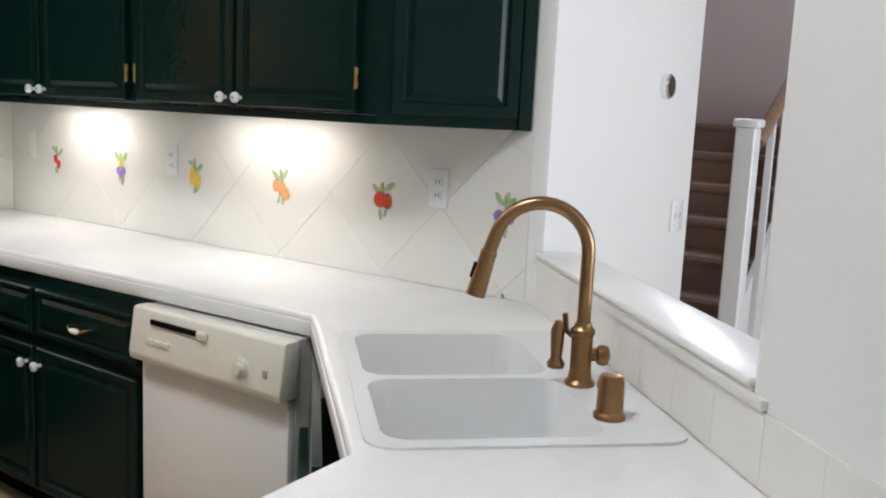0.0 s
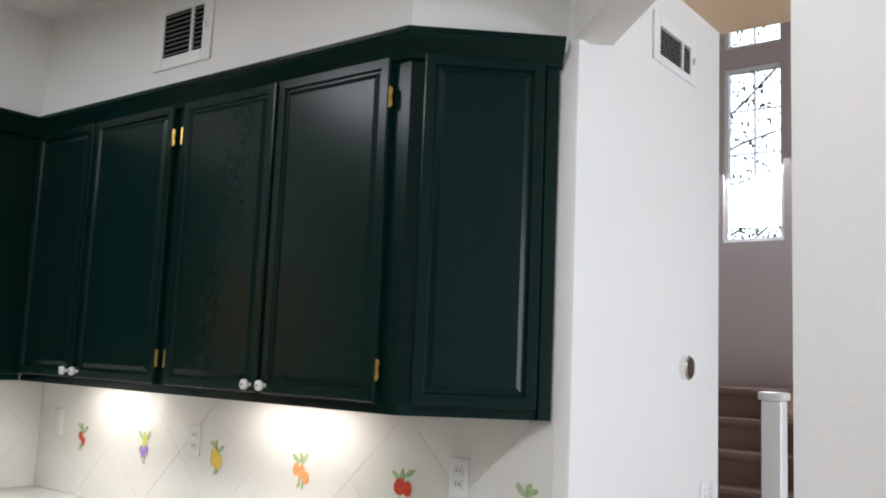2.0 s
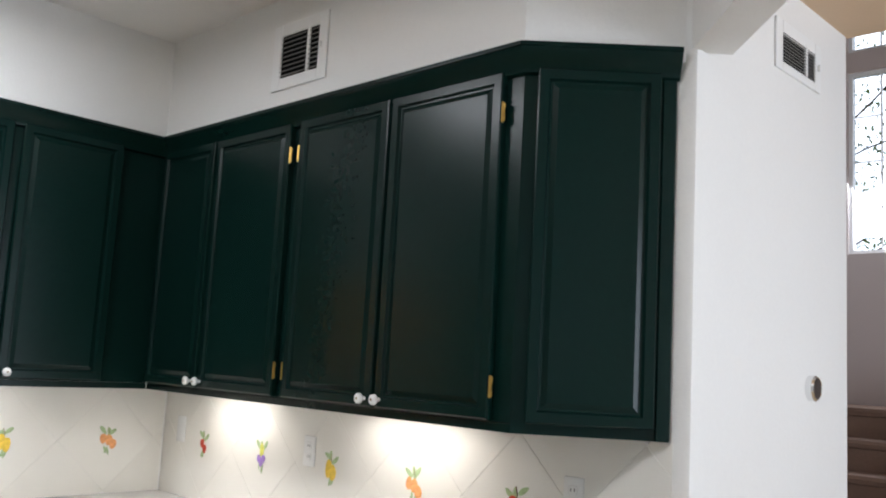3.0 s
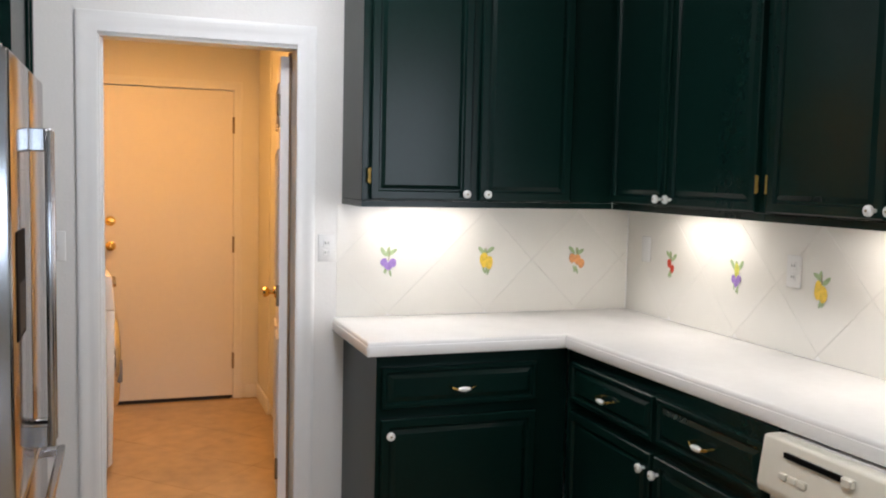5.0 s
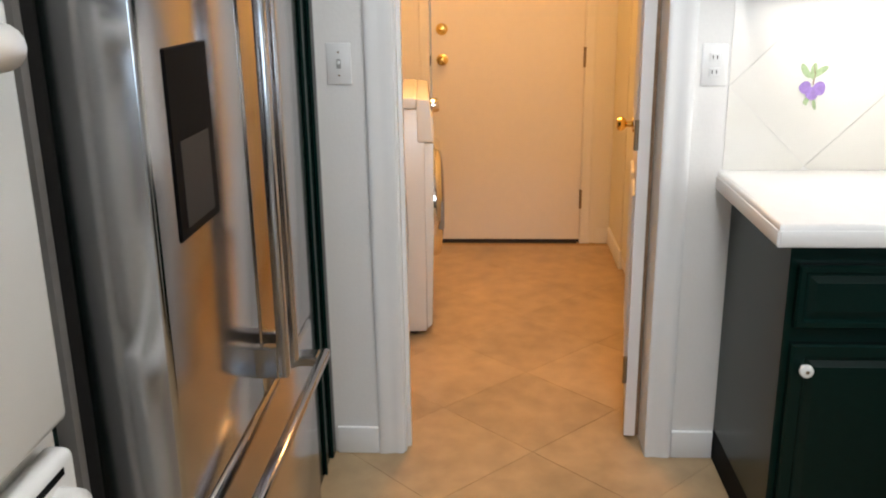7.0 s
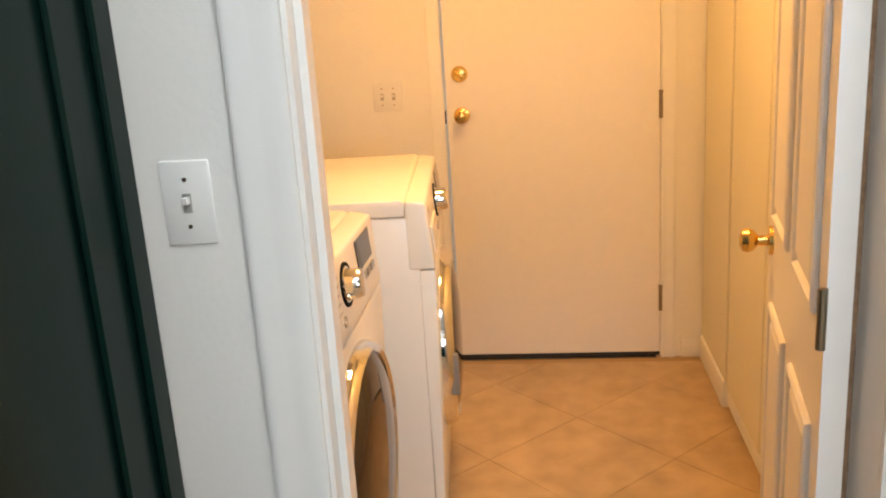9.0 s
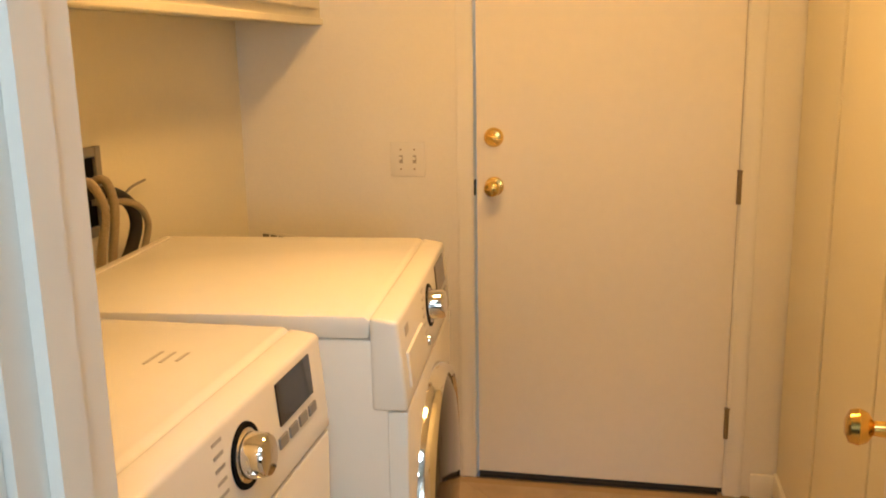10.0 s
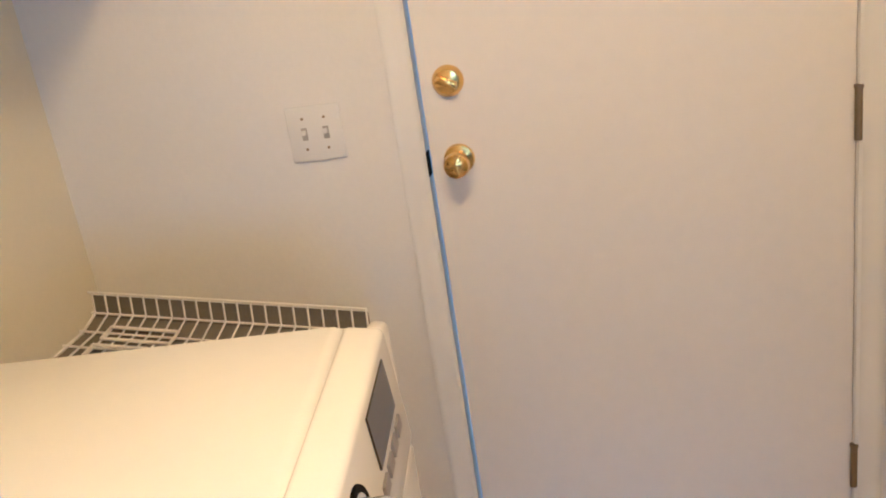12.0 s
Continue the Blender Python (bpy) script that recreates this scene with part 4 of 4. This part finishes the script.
CHERRY = [("cherry", -0.010, 0.006, 0.015, 0.019), ("cherry", 0.012, -0.016, 0.015, 0.019)]
PLUM = [("plum", -0.020, -0.006, 0.016, 0.018), ("plum", 0.018, -0.008, 0.017, 0.019), ("plum", -0.001, -0.022, 0.017, 0.018)]
GRAPE = [("pear", 0.0, 0.022, 0.014, 0.03), ("plum", -0.016, -0.012, 0.014, 0.016), ("plum", 0.014, -0.010, 0.014, 0.016), ("plum", 0.0, -0.026, 0.013, 0.017)]
LEMON = [("lemon", -0.010, 0.0, 0.020, 0.034), ("lemon", 0.014, -0.012, 0.018, 0.030)]
PEACH = [("peach", -0.022, 0.004, 0.016, 0.022), ("peach", 0.004, -0.002, 0.017, 0.024), ("peach", 0.024, -0.020, 0.017, 0.022)]
APPLE = [("apple", -0.013, 0.0, 0.022, 0.026), ("apple", 0.018, -0.004, 0.018, 0.024)]
for k, (kinds, what) in enumerate(((CHERRY, "red cherries"), (GRAPE, "purple grapes and a green pear"), (LEMON, "yellow lemons"), (PEACH, "orange peaches"), (APPLE, "red apples"), (PLUM, "purple plums"))):
    motif(pose(-5.228 + 0.445 * k, NORTH - 0.0015, 1.157), kinds, k, "painted " + what + " on a white tile")
for k, (kinds, what) in enumerate(((PLUM, "purple plums"), (LEMON, "yellow lemons"), (PEACH, "orange peaches"))):
    motif(pose(WEST - 0.0005 + 0.002, 1.488 + 0.452 * k, 1.152, 0, 0, 90), kinds, 11 + k, "painted " + what + " with leaves on a white tile")

# ---------- laundry odds and ends ----------
hb = thing("hookup_box", pose(-6.95, -0.53, 1.14), "recessed dark washer hookup box in the wall", "hookup box")
bm = bmesh.new()
for b in ((-0.13, -0.11, -0.105, 0.11), (0.105, -0.11, 0.13, 0.11), (-0.105, 0.085, 0.105, 0.11), (-0.105, -0.11, 0.105, -0.085)):
    box(bm, b[0], 0.0, b[1], b[2], 0.012, b[3], bevel=0.002)
part("frame", bm, "grey", hb)
part("back", boxed(-0.105, 0.0005, -0.085, 0.105, 0.003, 0.085), "black", hb)
part("valve", rodded((-0.04, 0.004, 0.03), (-0.04, 0.04, 0.03), 0.012), "brass", hb)
part("valve", rodded((0.04, 0.004, 0.03), (0.04, 0.04, 0.03), 0.012), "brass", hb)
part("hose", tube(eased([(-0.04, 0.035, 0.03), (-0.045, 0.07, 0.035), (-0.05, 0.085, -0.03), (-0.05, 0.07, -0.14), (-0.04, 0.05, -0.3)]), 0.011), "hose", hb)
part("hose", tube(eased([(0.04, 0.035, 0.03), (0.02, 0.07, 0.04), (0.0, 0.09, -0.03), (0.0, 0.07, -0.14), (0.0, 0.05, -0.3)]), 0.011), "hose", hb)
part("drain_hose", tube(eased([(-0.05, 0.005, 0.0), (-0.09, 0.05, 0.0), (-0.14, 0.07, -0.035), (-0.165, 0.07, -0.09), (-0.15, 0.06, -0.15), (-0.11, 0.05, -0.21), (-0.09, 0.04, -0.3)]), 0.016), "rubber", hb)
part("hose", tube(eased([(-0.06, 0.02, -0.02), (-0.12, 0.09, -0.03), (-0.185, 0.09, -0.085), (-0.18, 0.08, -0.15), (-0.14, 0.07, -0.22), (-0.12, 0.06, -0.3)]), 0.009), "hose", hb)
part("cable", tube(eased([(-0.11, 0.03, -0.06), (-0.16, 0.035, -0.03), (-0.22, 0.03, -0.008), (-0.31, 0.02, 0.0)]), 0.0035, 8), "grey", hb)

rk = thing("wire_rack", pose(-7.65, -0.355, 0, 0, 0, -8), "white wire rack with grey liner beside the dryer", "rack")
for x in (0.012, 0.29):
    for y in (0.0, 0.555):
        part("post", boxed(x - 0.011, y - 0.011, 0.0, x + 0.011, y + 0.011, 0.855 - 0.085 * y, bevel=0.004), "wire", rk)
part("end_panel", boxed(-0.006, 0.556, 0.62, 0.31, 0.59, 0.905, bevel=0.012, seg=3), "wire", rk)
SLOPE = [(0.0, 0.925), (0.006, 0.885), (0.05, 0.868), (0.17, 0.856), (0.30, 0.852)]
part("liner", sideways(prism([(x - 0.004, z - 0.007) for x, z in SLOPE] + [(x - 0.006, z - 0.011) for x, z in SLOPE[::-1]], 0.0, 0.555), Matrix(((1, 0, 0, 0), (0, 0, 1, 0), (0, 1, 0, 0), (0, 0, 0, 1)))), "liner", rk, "grey fabric liner", smooth=False)
for k in range(21):
    y = 0.004 + k * 0.0275
    part("wire", tube([(x, y, z) for x, z in SLOPE], 0.002, 6), "wire", rk)
for x, z in ((0.0, 0.925), (0.006, 0.885), (0.05, 0.868), (0.10, 0.863), (0.15, 0.858), (0.20, 0.855), (0.25, 0.853), (0.30, 0.852)):
    part("cross_wire", rodded((x, -0.004, z), (x, 0.555, z), 0.0024, seg=8), "wire", rk)
for y0, y1, x0, x1 in ((0.06, 0.20, 0.04, 0.075), (0.07, 0.18, 0.11, 0.15)):
    part("clip", tube([(x0, y0, 0.876), (x0, y1, 0.876), (x1, y1, 0.870), (x1, y0, 0.870)], 0.0035, 8, closed=True), "wire", rk)
part("hook", tube([(0.24, -0.012, 0.855), (0.24, -0.03, 0.875), (0.24, -0.045, 0.86), (0.24, -0.05, 0.80)], 0.006, 8), "wire", rk)

# the rack sags towards its open end
for c in rk.children:
    if not c.name.startswith("post"):
        for v in c.data.vertices:
            v.co.z -= 0.085 * v.co.y

# ceiling lamps
kl = thing("ceiling_lamp", pose(-4.55, 1.0, 0), "unseen square white flush ceiling lamp, its copy added as fill", "ceiling lamp", "kitchen ceiling lamps")
part("housing", boxed(-0.29, -0.29, 2.885, 0.29, 0.29, 2.919, bevel=0.006), "appliance", kl)
part("diffuser", boxed(-0.27, -0.27, 2.872, 0.27, 0.27, 2.884, bevel=0.004), "lamp", kl)
# added copy, out of view, as fixture for the sink-side fill
copy_thing(kl, pose(-2.75, 1.0, 0))
ll = thing("ceiling_lamp", pose(-6.75, 0.55, 2.44), "round warm glass ceiling lamp in the laundry", "ceiling lamp")
part("base", lathe([(0.16, 0.0), (0.16, -0.02), (0.14, -0.025)], seg=32), "brass", ll)
part("shade", lathe([(0.15, -0.026), (0.145, -0.045), (0.11, -0.062), (0.03, -0.07)], seg=32), "warm_lamp", ll)

# ---------- stairs and hall ----------
stairs = thing("staircase", pose(-4.3, 4.48, 0), "brown carpeted staircase rising to a landing", "staircase")
for k in range(8):
    bm = sideways(prism([(0.26 * k - 0.025, 0.18 * (k + 1)), (0.26 * k - 0.03, 0.18 * (k + 1) - 0.02), (0.26 * k - 0.02, 0.18 * (k + 1) - 0.045), (0.26 * k, 0.18 * (k + 1) - 0.05), (0.26 * k, 0.18 * k), (0.26 * k + 0.30 if k < 7 else 2.9, 0.18 * k), (0.26 * k + 0.259 if k < 7 else 2.9, 0.18 * (k + 1))], 0.0, 1.32), SWAP)
    part("step", bm, "carpet", stairs, smooth=False)
part("skirt", sideways(prism([(-0.05, 0.0), (-0.05, 0.25), (1.82, 1.60), (2.9, 1.60), (2.9, 0.0)], 1.321, 1.35), SWAP), "trim", stairs, smooth=False)
nw = thing("newel_post", pose(-2.885, 4.55, 0), "white square newel post with cap at the stairs", "newel post")
part("post", boxed(-0.06, -0.045, 0, 0.03, 0.045, 1.43, bevel=0.006), "trim", nw)
part("cap", boxed(-0.072, -0.057, 1.43, 0.042, 0.057, 1.468, bevel=0.01, seg=2), "trim", nw)
rl = thing("stair_rail", pose(-2.885, 4.62, 0), "dark wooden handrail beside the stairs", "handrail")
part("rail", tube([(0.01, 0.0, 1.36), (0.01, 1.7, 2.45)], 0.03, 12), "stem_paint", rl)
for k in range(7):
    part("baluster", boxed(-0.005, 0.2 + 0.22 * k, 0.3 + 0.145 * k, 0.025, 0.23 + 0.22 * k, 1.48 + 0.14 * k), "trim", rl)


def window(name, x0, x1, z0, z1, cols, rows):
    c = thing(name, pose(x0, 7.40, z0), "tall white-framed stairwell window with muntins", "window")
    tagged(c, kind="structure")
    w, h = x1 - x0, z1 - z0
    bm = bmesh.new()
    for b in ((0.0, 0.0, 0.03, h), (w - 0.03, 0.0, w, h), (0.03, 0.0, w - 0.03, 0.03), (0.03, h - 0.03, w - 0.03, h)):
        box(bm, b[0], 0.03, b[1], b[2], 0.09, b[3])
    part("window_frame", bm, "trim", c)
    for k in range(1, cols):
        part("muntin", boxed(w * k / cols - 0.006, 0.045, 0.03, w * k / cols + 0.006, 0.06, h - 0.03), "trim", c)
    for k in range(1, rows):
        part("muntin", boxed(0.03, 0.044, h * k / rows - 0.006, w - 0.03, 0.0445, h * k / rows + 0.006), "trim", c)
    g = part("pane", boxed(0.03, 0.065, 0.03, w - 0.03, 0.069, h - 0.03), "glass", c)
    g.visible_shadow = False


window("window_1", -4.15, -3.68, 2.56, 3.98, 2, 4)
window("window_2", -4.15, -3.68, 4.14, 4.95, 2, 2)

# tree outside the stairwell
tree = thing("tree", pose(-7.3, 15.5, -0.3), "leafy green tree outside the stairwell window", "tree")
rng = random.Random(5)
part("trunk", tube([(0, 0, 0), (0.1, 0, 1.8), (-0.05, 0.1, 3.4), (0.1, 0, 5.2), (0.2, 0.1, 7.0)], 0.14, 10), "bark", tree)
tips = []
for k in range(16):
    a, z = rng.uniform(0, 6.28), rng.uniform(2.4, 6.5)
    q = (1.9 * math.cos(a) * rng.uniform(0.6, 1), 1.9 * math.sin(a) * rng.uniform(0.6, 1), z + rng.uniform(0.5, 1.6))
    tips.append(q)
    part("limb", tube([(0, 0, z), (q[0] * 0.5, q[1] * 0.5, z + 0.5), q], 0.018, 8), "bark", tree)
verts, faces = [], []
for k in range(2600):
    q = rng.choice(tips)
    s = rng.uniform(0.15, 1.0)
    p = Vector((q[0] * s + rng.gauss(0, 0.42), q[1] * s + rng.gauss(0, 0.42), q[2] + rng.gauss(0, 0.42)))
    e = Euler((rng.uniform(0, 6), rng.uniform(0, 6), rng.uniform(0, 6))).to_matrix()
    L = rng.uniform(0.04, 0.07)
    n = len(verts)
    for dx, dy in ((-1, 0), (0, -0.45), (1, 0), (0, 0.45)):
        verts.append(p + e @ Vector((dx * L, dy * L, 0.02 * dx * dx)))
    faces.append((n, n + 1, n + 2, n + 3))
me = bpy.data.meshes.new("crown")
me.from_pydata(verts, [], faces)
me.materials.append(M["leaf"])
cr = new("crown", me)
cr.parent = tree

# ---------- tiles ----------


def clip(poly, x0, y0, x1, y1):
    for axis, lim, sgn in ((0, x0, 1), (0, x1, -1), (1, y0, 1), (1, y1, -1)):
        out = []
        for i, p in enumerate(poly):
            q = poly[i - 1]
            a, b = sgn * (q[axis] - lim), sgn * (p[axis] - lim)
            if (a >= 0) != (b >= 0):
                t = a / (a - b)
                out.append((q[0] + t * (p[0] - q[0]), q[1] + t * (p[1] - q[1])))
            if b >= 0:
                out.append(p)
        poly = out
        if len(poly) < 3:
            return []
    return poly


def diamonds(x0, y0, x1, y1, ox, oy, diag, gap):
    """Square tiles set on their corners, cut to a rectangle."""
    h, r = diag / 2, diag / 2 - gap * 0.71
    out = []
    for i in range(int((x0 - ox) / h) - 2, int((x1 - ox) / h) + 3):
        for j in range(int((y0 - oy) / h) - 2, int((y1 - oy) / h) + 3):
            if (i + j) % 2:
                continue
            cx, cy = ox + i * h, oy + j * h
            p = clip([(cx - r, cy), (cx, cy - r), (cx + r, cy), (cx, cy + r)], x0, y0, x1, y1)
            if p:
                area = abs(sum(p[k - 1][0] * p[k][1] - p[k][0] * p[k - 1][1] for k in range(len(p)))) / 2
                if area > 0.0008:
                    out.append(p)
    return out


def tiles(parent, polys, mat, m, depth):
    for p in polys:
        bm = prism(p, 0.0, depth)
        part("tile", sideways(bm, m), mat, parent, smooth=False)


UP = Matrix(((1, 0, 0, 0), (0, 0, -1, NORTH + 0.0015), (0, 1, 0, 0), (0, 0, 0, 1)))
SIDE = Matrix(((0, 0, 1, WEST - 0.0015), (1, 0, 0, 0), (0, 1, 0, 0), (0, 0, 0, 1)))
tiles(wall_north, diamonds(WEST + 0.006, 0.916, -2.925, 1.394, -5.228, 1.157, 0.445, 0.0012), "tile", UP, 0.0025)
tiles(wall_west, diamonds(1.262, 0.916, 2.656, 1.394, 1.488, 1.152, 0.452, 0.0012), "tile", SIDE, 0.0025)
B = DIAG @ Matrix(((1, 0, 0, 0), (0, 0, -1, 0.0), (0, 1, 0, 0), (0, 0, 0, 1)))
tiles(wall_half, [[(0.02 + 0.152 * k, 0.918), (0.1708 + 0.152 * k, 0.918), (0.1708 + 0.152 * k, 1.03), (0.02 + 0.152 * k, 1.03)] for k in range(12)], "tile", B, 0.004)
tiles(wall_half, [[(0.02 + 0.152 * k, 1.033), (0.1708 + 0.152 * k, 1.033), (0.1708 + 0.152 * k, 1.048), (0.02 + 0.152 * k, 1.048)] for k in range(8)], "tile", B, 0.011)
FLAT = Matrix.Translation((0, 0, -0.0025))
tiles(floor, diamonds(BACK + 0.05, -0.53, -3.5, 1.30, -5.90, 0.74, 0.60, 0.0018), "floor", FLAT, 0.0018)
tiles(floor, diamonds(-5.58, 1.303, -3.5, 2.66, -5.90, 0.74, 0.60, 0.0018), "floor", FLAT, 0.0018)
tiles(floor, diamonds(-3.497, -0.62, 2.0, 2.6, -5.90, 0.74, 0.60, 0.0018), "floor", FLAT, 0.0018)
